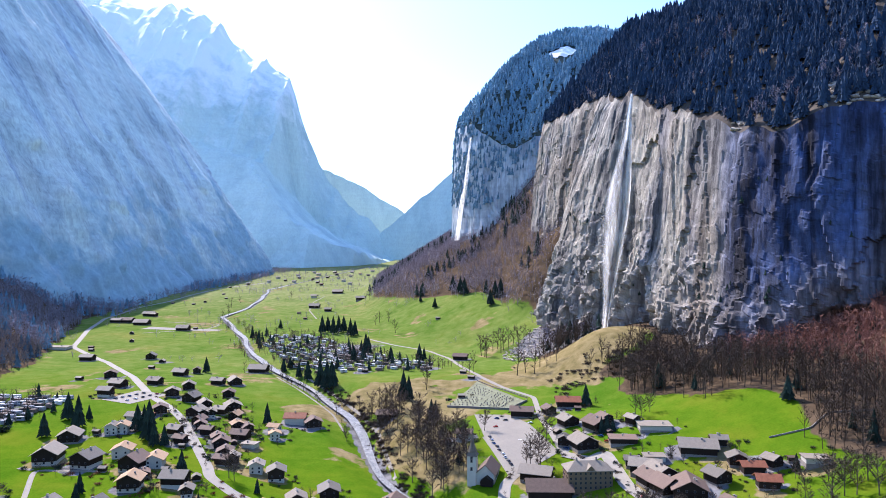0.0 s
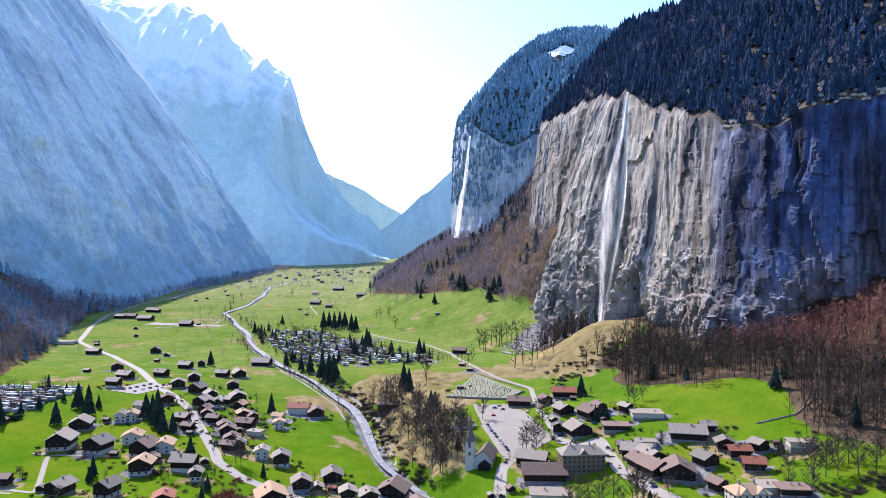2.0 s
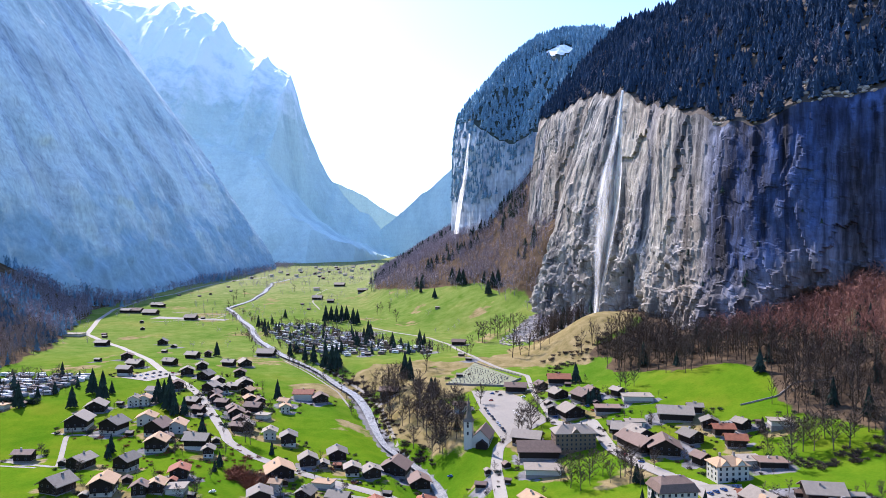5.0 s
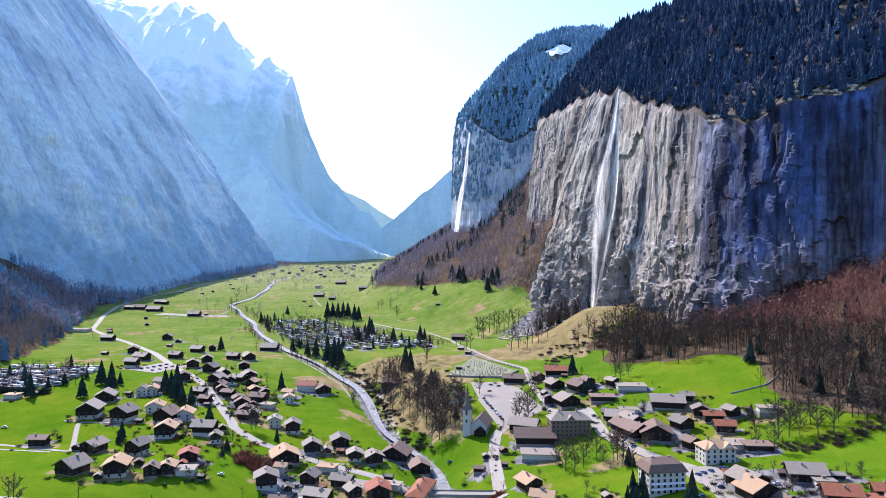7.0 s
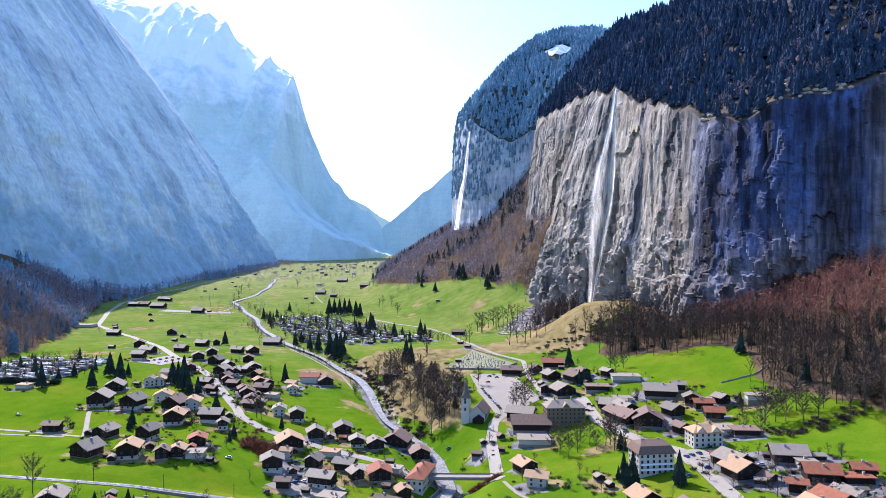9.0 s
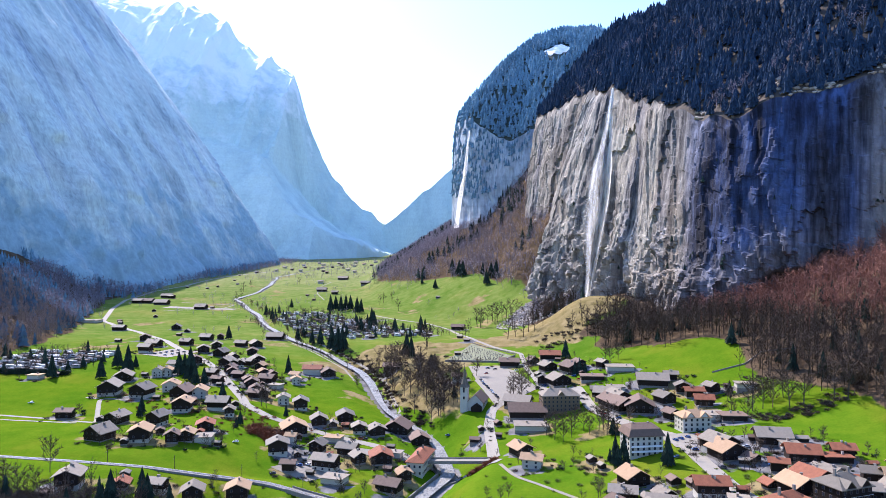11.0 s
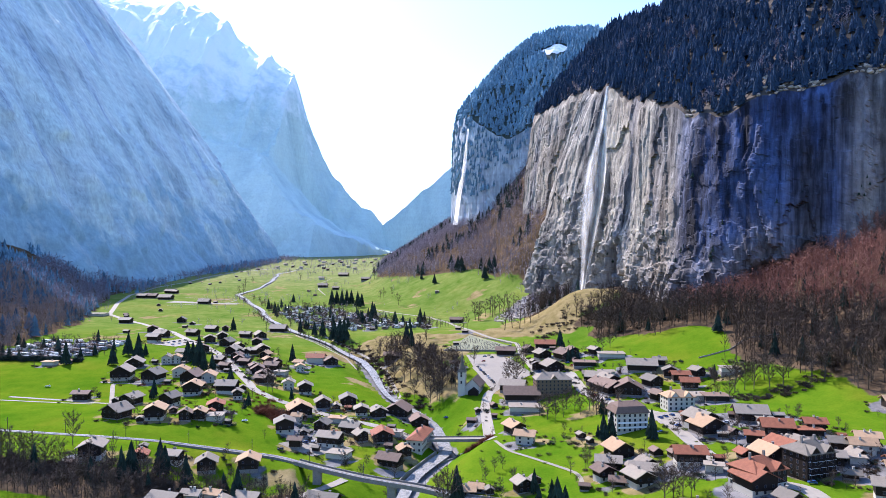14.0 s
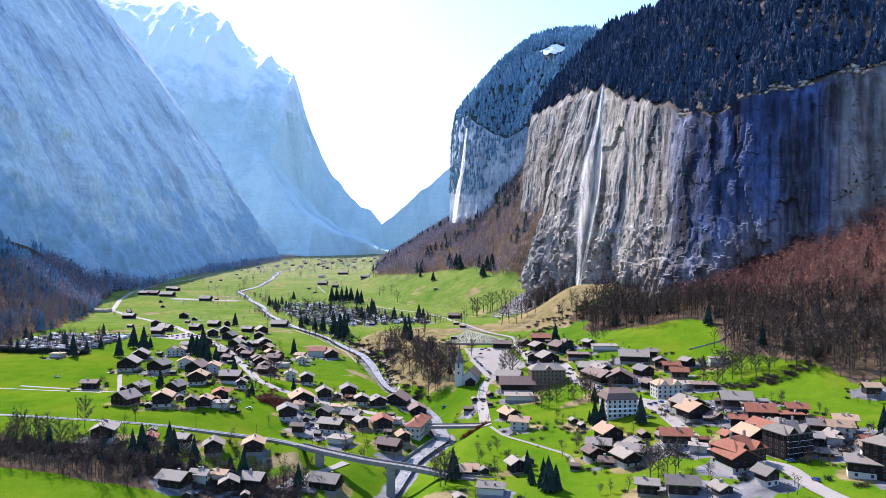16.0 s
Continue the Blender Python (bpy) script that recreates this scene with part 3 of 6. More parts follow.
gx = spaced([(-1900, 50), (-1000, 14), (-500, 5), (420, 14), (900, 50), (1500, 50)])
gy = spaced([(-400, 20), (100, 4), (900, 7), (1500, 14), (2400, 40), (4800, 40)])
GX, GY = np.meshgrid(gx, gy)
GZ = ground(GX, GY)
me = mesh_of("ground", np.stack([GX, GY, GZ], -1).reshape(-1, 3), grid_faces(len(gy), len(gx)), M_GROUND, True)
att = me.attributes.new("cover", "FLOAT_COLOR", "POINT")
att.data.foreach_set("color", cover(GX, GY, GZ).astype(np.float32).ravel())
tagged(new("ground", me), "green spring meadows and brown forest floor of a valley", "ground", kind="structure")


def ribbon(name, line, width, lift, mat, label, category, follow=True):
    """A strip draped over the ground along a line of (x, y) points; width may vary from point to point."""
    p = np.array(line, float)
    s = np.concatenate([[0], np.cumsum(np.hypot(*np.diff(p, axis=0).T))])
    t = np.arange(0, s[-1], 4.0)
    q = np.stack([np.interp(t, s, p[:, 0]), np.interp(t, s, p[:, 1])], -1)
    for _ in range(3):
        q[1:-1] = 0.25 * q[:-2] + 0.5 * q[1:-1] + 0.25 * q[2:]
    d = np.gradient(q, axis=0)
    nrm = np.stack([-d[:, 1], d[:, 0]], -1) / np.maximum(np.hypot(d[:, 0], d[:, 1]), 1e-6)[:, None]
    w = np.interp(t, s, np.broadcast_to(width, len(p))) if np.ndim(width) else np.full(len(t), width)
    across = np.linspace(-0.5, 0.5, 5)
    pts = q[:, None] + nrm[:, None] * (across[None, :, None] * w[:, None, None])
    z = ground(pts[..., 0], pts[..., 1])
    z = (0.5 * z + 0.5 * z.mean(1, keepdims=True)) if follow else np.broadcast_to(np.interp(q[:, 1], RIVER_Y, RIVER_Z)[:, None], z.shape)
    z = np.maximum(z, ground(pts[..., 0], pts[..., 1])) + lift if follow else z + lift
    top = np.concatenate([pts, z[..., None]], -1)
    me = mesh_of(name, top.reshape(-1, 3), grid_faces(len(t), 5), mat, True)
    return tagged(new(name, me), label, category, kind="structure")


ry = np.arange(120, 2300, 12.0)
ribbon("river", [(river_x(v) + 2.5 * math.sin(v / 31), v) for v in ry], [7.4 + 2 * math.sin(v / 47) for v in ry], -0.9, M_RIVER, "foaming pale glacial river over stones", "water", follow=False)


def loft(name, table, mat, into, label, category, step, rows, bulge, back_rows, mat_back=None, label_back="", seed=0.0, dome=0.25, big=1.0, round_off=False, streak_shading="0 0, 1 0", lean=0.25, crown=0.0, ragged=7.0, hollows=(), skirt="0 0, 1 0"):
    """A cliff along a line: at each knot the foot's x, y and z, the rim's setback and height, the slope's depth and height behind it.
    into: 1 if the hill is on the right of the line, -1 on the left. Returns the grid of the slope behind."""
    x, y, zf, back, zr, deep, zt = knots(table)
    s = np.concatenate([[0], np.cumsum(np.hypot(np.diff(x), np.diff(y)))])
    t = np.arange(0, s[-1] + step / 2, step)
    kern = np.hanning(max(3, int(50 / step) | 1) + 2)
    kern /= kern.sum()

    def along(v, soft=True):
        w = np.interp(t, s, v)
        if not soft:
            return w
        pad = len(kern) // 2
        return np.convolve(np.pad(w, pad, mode="reflect", reflect_type="odd"), kern, "valid")

    px, py = along(x), along(y)
    dx, dy = np.gradient(px), np.gradient(py)
    ln = np.maximum(np.hypot(dx, dy), 1e-6)
    kern = np.hanning(max(3, int(160 / step) | 1) + 2)
    kern /= kern.sum()
    nx, ny = into * along(np.interp(s, t, dy / ln)), into * along(np.interp(s, t, -dx / ln))
    ln = np.hypot(nx, ny)
    nx, ny = nx / ln, ny / ln
    zf, back, zr, deep, zt = (along(v) for v in (zf, back, zr, deep, zt))
    zr = zr + ragged * fbm(t / (40 + 2.2 * ragged), seed, 0.0, 3) + 4 * vnoise(t / 13, seed)
    u = np.linspace(0, 1, rows)[:, None]
    z = zf + (zr - zf) * u
    # buttresses and gullies, fluting, overhanging beds, broken rock low down
    low = 1 - smooth(0.22, 0.55, u + 0.12 * vnoise(t[None] / 50, 0.0, seed))
    T, Z = t[None] / big, z / big
    warp = 0.5 * vnoise(T / 60, Z / 60, seed + 20)
    but = 1.1 - 2 * np.abs(fbm(T / 95 + warp, Z / 330, seed, 4, 0.5))
    ledge = Z / 44 + 0.9 * fbm(T / 75, Z / 120, seed + 2, 3)
    ledge = (ledge - np.floor(ledge)) ** 1.6
    jig = 0.14 * fbm(T / 24, Z / 24, seed + 13, 3)
    k = int(seed) * 11
    plates = 0.9 * facets(T / 52 + jig, Z / 170 + jig, k + 1) + 0.35 * (1 - low) * facets(T / 17 + jig, Z / 62 + jig, k + 2)
    plates = plates + low * (0.5 * facets(T / 27 + jig, Z / 30 + jig, k + 5) + 0.25 * facets(T / 13 + jig, Z / 17 + jig, k + 6))
    blocks = (0.12 + 0.14 * low) * facets(T / 8 + 0.5 * jig, Z / 13, k + 3)
    cracks = smooth(0.10, 0.0, np.abs(fbm(T / 26 + 1.5 * warp, Z / 420, seed + 5, 2))) * (1 - 0.5 * low)
    soft_top = smooth(0, 0.05, 1 - u)
    out = bulge * (0.62 + 0.6 * low) * (0.42 * but + 0.5 * plates + 0.75 * blocks + 0.16 * ledge * (0.3 + low) - 0.22 * cracks) * (0.3 + 0.7 * soft_top)
    set_in = back * (lean * u + (1 - lean) * u ** 2.2) - out
    # crags that flare out at the foot
    set_in = set_in - np.interp(t, *knots(skirt))[None] * smooth(0.42, 0.0, u) * (0.75 + 0.35 * facets(T / 31 + jig, Z / 40 + jig, k + 7))
    # caves and undercut bays: where along the line, how wide, from and to which height, how deep
    for at, wide, low_u, high_u, depth in hollows:
        arch = np.clip(1 - ((t[None] - at) / wide) ** 2, 0, 1) ** 0.5
        top = low_u + (high_u - low_u) * arch * (1 + 0.25 * vnoise(t[None] / 17, 0.0, seed + 41))
        set_in = set_in + depth * arch * smooth(0, 0.05, top - u) * smooth(low_u - 0.1, low_u, u)
    X, Y = px + nx * set_in, py + ny * set_in
    me = mesh_of(name, np.stack([X, Y, np.broadcast_to(z, X.shape)], -1).reshape(-1, 3), grid_faces(rows, len(t)), mat, round_off)
    streak_shade = me.attributes.new("streak_shade", "FLOAT", "POINT")
    # strength of streaks and painted shade along the line, less low down
    stain_shade = np.interp(t, *knots(streak_shading))[None] + 0.35 * fbm(t[None] / 35, z / 160, seed + 30, 3)
    stain_shade = stain_shade * (1 - 0.5 * low)
    streak_shade.data.foreach_set("value", np.clip(stain_shade, 0, 1).astype(np.float32).ravel())
    tagged(new(name, me), label, category, kind="structure")
    v = np.linspace(0, 1, back_rows)[:, None]
    rise = 1 - (1 - v) ** crown if crown else (1 + dome) * v - dome * v ** 2
    bx, by, bz = X[-1] + nx * deep * v, Y[-1] + ny * deep * v, z[-1] + (zt - z[-1]) * rise
    bz = bz + 9 * fbm(bx / 70, by / 70, seed, 4) * smooth(0, 0.1, v) - 2 * smooth(0, 0.05, v)
    if mat_back:
        tagged(new(name + "_slope", mesh_of(name + "_slope", np.stack([bx, by, bz], -1).reshape(-1, 3), grid_faces(back_rows, len(t)), mat_back, True)), label_back, "slope", kind="structure")
    return bx, by, bz, (X, Y, np.broadcast_to(z, X.shape))


M_SLOPE = plain("wooded_slope_floor", (0.075, 0.06, 0.042), 0.02, 0.4, 0.95)
M_SLOPE_FAR = plain("far_wooded_slope", (0.06, 0.075, 0.06), 0.015, 0.4, 0.95)
# blue shade is painted on the stretch turned away from the sun
fall_cliff = loft("cliff_with_fall", "900 60 20 20 345 500 800, 640 330 40 18 330 480 760, 520 435 50 14 312 460 720, 430 505 60 12 300 440 690, 345 556 60 10 285 420 650, 318 575 55 10 276 400 620, 298 606 55 10 268 380 610, 274 662 50 10 276 330 570, 252 770 45 18 318 260 560, 226 868 45 32 356 210 560, 186 925 50 64 378 170 550, 152 985 60 96 395 150 540, 156 1045 60 92 402 140 520, 212 1120 60 44 404 150 560, 172 1255 60 34 408 170 600, 160 1330 60 34 411 170 600, 210 1420 60 25 418 200 600, 320 1500 60 25 425 200 600", M_ROCK, 1, "pale grey limestone cliff streaked dark, with a narrow fall", "cliff", 2.3, 150, 14.0, 40, M_SLOPE, "steep wooded slope above the cliff", 0.0, lean=0.5, hollows=((735, 75, 0.0, 0.33, 24), (1040, 22, 0.0, 0.36, 15)), skirt="0 0, 815 0, 870 14, 1010 18, 1030 4, 1055 4, 1095 20, 1230 24, 1290 0", streak_shading="0 -0.1, 640 0, 680 0.4, 708 1.1, 830 1.05, 865 0.75, 900 0.35, 989 0.1, 1030 0.3, 1060 0.05, 1800 0")
far_cliff = loft("far_cliff", "800 1330 40 20 430 500 700, 420 1440 40 20 400 500 750, 250 1500 40 20 395 480 748, 165 1550 40 22 420 460 765, 95 1600 40 22 470 450 762, 38 1680 40 20 466 430 755, 14 1780 40 25 475 420 750, 20 1840 40 25 475 420 745", M_ROCK_MID, 1, "tall hazy blue-grey cliff in shade with a second fall", "cliff", 7.0, 60, 13.0, 40, M_SLOPE_FAR, "forested dome above the far cliff", 3.0, 0.95, 1.8, crown=2.7, ragged=48.0)
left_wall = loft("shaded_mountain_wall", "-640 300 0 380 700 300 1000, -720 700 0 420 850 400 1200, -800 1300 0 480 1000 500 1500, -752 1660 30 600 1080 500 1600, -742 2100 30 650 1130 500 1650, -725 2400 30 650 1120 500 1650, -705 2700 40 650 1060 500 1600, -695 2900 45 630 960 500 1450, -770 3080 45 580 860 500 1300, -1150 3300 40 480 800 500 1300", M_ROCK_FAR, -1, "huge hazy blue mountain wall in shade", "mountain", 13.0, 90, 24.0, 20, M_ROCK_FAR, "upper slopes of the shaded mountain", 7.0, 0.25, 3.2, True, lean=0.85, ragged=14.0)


def range_of(name, table, y_ridge, slope, mat, label, x_step=22.0, y_depth=1300, rough=1.0, seed=0.0, head=0.0, head_slope=0.6, foot=""):
    """A far mountain range: heights along its ridge, with faces that fall towards the valley."""
    rx, rz = knots(table)
    xs = np.arange(rx[0], rx[-1] + 1, x_step)
    ys = np.concatenate([np.linspace(y_ridge - y_depth, y_ridge, 60), [y_ridge + 60]])
    X, Y = np.meshgrid(xs, ys)
    dist = np.clip(y_ridge - Y, 0, None)
    ribs = fbm(X / 230 + 0.4 * vnoise(Y / 160, X / 160, seed), Y / 380, seed, 5, 0.6)
    crest = np.interp(X + 26 * vnoise(Y / 90, X / 400, seed), rx, rz) + rough * 26 * fbm(X / 70, 0.0, seed + 4, 4, 0.6)
    head = head * smooth(900, 1350, crest) if foot else head
    Z = crest - np.minimum(dist, head) * head_slope - np.clip(dist - head, 0, None) * slope + rough * 75 * ribs * smooth(0, 220, dist) - smooth(0, 40, Y - y_ridge) * 300
    if foot:
        # a spur that runs out into the valley
        Z = np.maximum(Z, np.minimum(0.5 * crest, 95 + 1.15 * (Y - np.interp(X, *knots(foot))) + 30 * ribs))
    me = mesh_of(name, np.stack([X, Y, Z], -1).reshape(-1, 3), grid_faces(len(ys), len(xs)), mat, False)
    return tagged(new(name, me), label, "mountain", kind="structure")


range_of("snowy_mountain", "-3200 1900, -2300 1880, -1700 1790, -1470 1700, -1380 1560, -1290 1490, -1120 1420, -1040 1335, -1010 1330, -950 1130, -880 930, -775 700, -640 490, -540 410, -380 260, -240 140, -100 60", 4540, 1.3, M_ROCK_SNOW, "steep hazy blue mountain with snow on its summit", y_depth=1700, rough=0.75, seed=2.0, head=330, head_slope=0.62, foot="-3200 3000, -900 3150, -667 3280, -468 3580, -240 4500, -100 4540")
range_of("glacier_head", "-2400 1700, -1600 1350, -1152 1154, -900 1080, -722 1020, -600 930, -452 858, -300 850, -183 831, -60 880, 32 966, 355 1100, 700 1200", 6500, 1.6, M_GLACIER, "pale snow-covered mountains at the head of the valley", 26.0, 1250, 0.9, 5.0, 1100, 0.42)
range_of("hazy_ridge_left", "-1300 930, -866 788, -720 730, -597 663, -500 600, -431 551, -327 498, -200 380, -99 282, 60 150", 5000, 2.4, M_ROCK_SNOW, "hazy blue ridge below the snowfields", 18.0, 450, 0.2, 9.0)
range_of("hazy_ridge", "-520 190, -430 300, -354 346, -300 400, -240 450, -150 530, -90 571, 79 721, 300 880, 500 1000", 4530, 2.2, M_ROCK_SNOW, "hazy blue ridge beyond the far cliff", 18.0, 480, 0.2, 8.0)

# ---------------------------------------------------------------- trees


def conifer_shape(rng, tiers, points):
    """A spruce 1 m high: a trunk and drooping tiers with ragged edges."""
    V, F = [], []

    def add(v, f):
        k = sum(len(a) for a in V)
        V.append(np.array(v))
        F.extend([[i + k for i in t] for t in f])

    a = np.arange(4) * math.tau / 4
    add([(0.014 * math.cos(t), 0.014 * math.sin(t), 0) for t in a] + [(0, 0, 0.5)], [(i, (i + 1) % 4, 4) for i in range(4)])
    for k in range(tiers):
        lo, hi = 0.08 + 0.80 * k / tiers, min(0.08 + 0.80 * k / tiers + 0.40 * (1 - 0.45 * k / tiers), 1.0)
        if k == tiers - 1:
            hi = 1.0
        r = 0.20 * (1 - k / tiers) ** 0.8 + 0.02
        ring = []
        for j in range(points):
            t = math.tau * (j + 0.5 * (k % 2)) / points + rng.uniform(-0.15, 0.15)
            q = r * (rng.uniform(0.85, 1.25) if j % 2 else rng.uniform(0.4, 0.7))
            ring.append((q * math.cos(t), q * math.sin(t), lo - (0.03 if j % 2 else -0.02) + rng.uniform(-0.02, 0.02)))
        add(ring + [(0, 0, hi)], [(j, (j + 1) % points, points) for j in range(points)])
    return np.concatenate(V), np.array(F)


def rod(p, q, r0, r1, sides=3):
    p, q = np.array(p, float), np.array(q, float)
    d = (q - p) / max(np.linalg.norm(q - p), 1e-6)
    e = np.cross(d, (0.3, 0.9, 0.2))
    e /= np.linalg.norm(e)
    g = np.cross(d, e)
    a = np.arange(sides) * math.tau / sides
    v = [p + r0 * (math.cos(t) * e + math.sin(t) * g) for t in a] + [q + r1 * (math.cos(t) * e + math.sin(t) * g) for t in a]
    f = []
    for k in range(sides):
        j = (k + 1) % sides
        f += [(k, j, sides + j), (k, sides + j, sides + k)]
    return v, f


def bare_shape(rng, limbs, twigs, spread=0.24, upright=0.7, thick=1.5):
    """A leafless tree 1 m high: trunk with limbs, and a crown of fine twigs. Two meshes' worth of arrays."""
    tv, tf, cv, cf = [], [], [], []

    def add(vs, fs, v, f):
        k = len(vs)
        vs.extend(v)
        fs.extend([[i + k for i in t] for t in f])

    lean = np.array([rng.uniform(-0.04, 0.04), rng.uniform(-0.04, 0.04), 0])
    add(tv, tf, *rod((0, 0, -0.03), (lean[0], lean[1], 0.45), 0.017, 0.011))
    add(tv, tf, *rod((lean[0], lean[1], 0.45), (lean[0] * 1.5, lean[1] * 1.5, 0.92), 0.011, 0.003))
    ends = [((lean[0] * 1.2, lean[1] * 1.2, 0.7), (lean[0] * 1.5, lean[1] * 1.5, 0.98))]
    for k in range(limbs):
        h = 0.22 + 0.55 * k / limbs + rng.uniform(-0.03, 0.03)
        t = 2.4 * k + rng.uniform(-0.4, 0.4)
        reach = spread * (1.15 - 0.8 * abs(h - 0.42)) * rng.uniform(0.8, 1.2)
        p = (lean[0] * h, lean[1] * h, h)
        q = (p[0] + reach * math.cos(t), p[1] + reach * math.sin(t), min(h + reach * upright * rng.uniform(0.9, 1.7), 0.97))
        add(tv, tf, *rod(p, q, 0.007, 0.002))
        ends.append((p, q))
    for k in range(twigs):
        p, q = ends[k % len(ends)]
        u = rng.uniform(0.25, 1.0)
        s = np.array(p) * (1 - u) + np.array(q) * u
        d = np.array([rng.gauss(0, 1), rng.gauss(0, 1), abs(rng.gauss(0.5, 0.8))])
        d *= rng.uniform(0.06, 0.17) / np.linalg.norm(d)
        e = np.cross(d, [rng.gauss(0, 1) for _ in range(3)])
        e *= thick * rng.uniform(0.0035, 0.0065) / max(np.linalg.norm(e), 1e-6)
        add(cv, cf, [s - e, s + e, s + d], [(0, 1, 2)])
    return np.array(tv), np.array(tf), np.array(cv), np.array(cf)


TREES = random.Random(11)
SPRUCES = [conifer_shape(TREES, 7, 12) for _ in range(4)]
SPRUCES_LOW = [conifer_shape(TREES, 4, 8) for _ in range(3)]
SPRUCES_FINE = [conifer_shape(random.Random(70 + k), 13, 16) for k in range(4)]
BARES = [bare_shape(TREES, 15, 460, 0.25, 0.8, 1.15) for _ in range(5)]
BARES_LOW = [bare_shape(TREES, 8, 110, 0.19, 1.0, 1.5) for _ in range(4)]
BARES_FAR = [bare_shape(TREES, 4, 34, 0.24, 0.8, 3.0) for _ in range(4)]


def whole(shape):
    tv, tf, cv, cf = shape
    return np.concatenate([tv, cv]), np.concatenate([tf, cf + len(tv)])


def wood(name, shapes, pts, heights, mat, label, widen=1.0, category="trees"):
    """Many trees as one mesh: shapes set down at points."""
    rng = np.random.default_rng(abs(len(name) * 7919 + len(pts)))
    V, F, k = [], [], 0
    pick = rng.integers(0, len(shapes), len(pts))
    for n, (v, f) in enumerate(shapes):
        sel = np.where(pick == n)[0]
        if not len(sel):
            continue
        a = rng.uniform(0, math.tau, len(sel))
        h = heights[sel]
        w = h * widen * rng.uniform(0.8, 1.25, len(sel))
        c, s = np.cos(a), np.sin(a)
        x = (v[None, :, 0] * c[:, None] - v[None, :, 1] * s[:, None]) * w[:, None] + pts[sel, 0:1]
        y = (v[None, :, 0] * s[:, None] + v[None, :, 1] * c[:, None]) * w[:, None] + pts[sel, 1:2]
        z = v[None, :, 2] * h[:, None] + pts[sel, 2:3]
        V.append(np.stack([x, y, z], -1).reshape(-1, 3))
        F.append((f[None] + (np.arange(len(sel)) * len(v))[:, None, None]).reshape(-1, 3) + k)
        k += len(sel) * len(v)
    me = mesh_of(name, np.concatenate(V), np.concatenate(F), mat)
    return tagged(new(name, me), label, category, kind="stuff")


def rock_shape(rng):
    """A broken boulder 1 m high: a jittered twelve-cornered block."""
    bm = bmesh.new()
    bmesh.ops.create_icosphere(bm, subdivisions=1, radius=0.6)
    v = np.array([tuple(p.co * rng.uniform(0.65, 1.2)) for p in bm.verts]) * (1, 1, 0.8) + (0, 0, 0.25)
    f = np.array([[p.index for p in q.verts] for q in bm.faces])
    bm.free()
    return v, f


def scatter(x0, x1, y0, y1, gap, keep, seed):
    """Points on the ground on a jittered net, where keep(x, y) says so."""
    rng = np.random.default_rng(seed)
    X, Y = np.meshgrid(np.arange(x0, x1, gap), np.arange(y0, y1, gap))
    X, Y = X + rng.uniform(-0.5, 0.5, X.shape) * gap, Y + rng.uniform(-0.5, 0.5, X.shape) * gap
    ok = keep(X, Y) > rng.uniform(0, 1, X.shape)
    X, Y = X[ok], Y[ok]
    return np.stack([X, Y, ground(X, Y) - 0.3], -1)


def on_grid(gridded, count, seed, low=0.0, high=1.0, patch=60.0, bare=-0.45):
    """Points spread over a slope by its area."""
    bx, by, bz, _ = gridded
    rng = np.random.default_rng(seed)
    r0, r1 = int(low * (bx.shape[0] - 1)), int(high * (bx.shape[0] - 1))
    area = np.hypot(np.diff(bx[:, :-1], axis=0), np.diff(by[:, :-1], axis=0)) * np.hypot(np.diff(bx[:-1], axis=1), np.diff(by[:-1], axis=1))
    area = area[r0:r1]
    k = rng.choice(area.size, count, p=area.ravel() / area.sum())
    i, j = k // area.shape[1] + r0, k % area.shape[1]
    u, v = rng.uniform(0, 1, count), rng.uniform(0, 1, count)

    def at(m):
        return (m[i, j] * (1 - u) + m[i + 1, j] * u) * (1 - v) + (m[i, j + 1] * (1 - u) + m[i + 1, j + 1] * u) * v

    p = np.stack([at(bx), at(by), at(bz)], -1)
    return p[fbm(p[:, 0] / patch, p[:, 1] / patch, seed, 3) > bare]


def floor_cover(x, y):
    return cover(x, y, ground(x, y))[..., 1]


RNG = np.random.default_rng(5)
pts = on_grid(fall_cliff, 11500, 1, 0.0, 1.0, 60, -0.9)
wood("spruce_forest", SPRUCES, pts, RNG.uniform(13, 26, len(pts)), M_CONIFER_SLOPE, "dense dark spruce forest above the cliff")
pts = on_grid(fall_cliff, 1500, 2, 0.0, 0.5, 50, 0.1)
wood("bare_larches", [whole(s) for s in BARES_LOW], pts, RNG.uniform(12, 20, len(pts)), M_TWIG_FAR, "leafless trees among the spruces on the slope")
CLEARING = (302, 1698, 40, 19)  # a treeless patch under snow on the dome: centre and half widths


def in_clearing(x, y, grow=1.0):
    return np.hypot((x - CLEARING[0]) / CLEARING[2], (y - CLEARING[1]) / CLEARING[3]) + 0.3 * fbm(x / 22, y / 22, 3.0, 3) < grow


bx, by, bz, _ = far_cliff
px, py = np.meshgrid(np.linspace(250, 354, 60), np.linspace(1655, 1745, 54))
near = np.argmin((bx[None].reshape(-1) - px.reshape(-1, 1)) ** 2 + (by[None].reshape(-1) - py.reshape(-1, 1)) ** 2, 1)
drift = np.stack([px, py, bz.reshape(-1)[near].reshape(px.shape)], -1)
for _ in range(8):
    z = np.pad(drift[..., 2], 1, mode="edge")
    drift[..., 2] = (z[1:-1, 1:-1] * 2 + z[2:, 1:-1] + z[:-2, 1:-1] + z[1:-1, 2:] + z[1:-1, :-2]) / 6
drift[..., 2] += 2.5
cells = grid_faces(*px.shape)
keep = in_clearing(px, py).reshape(-1)[cells].all(1)
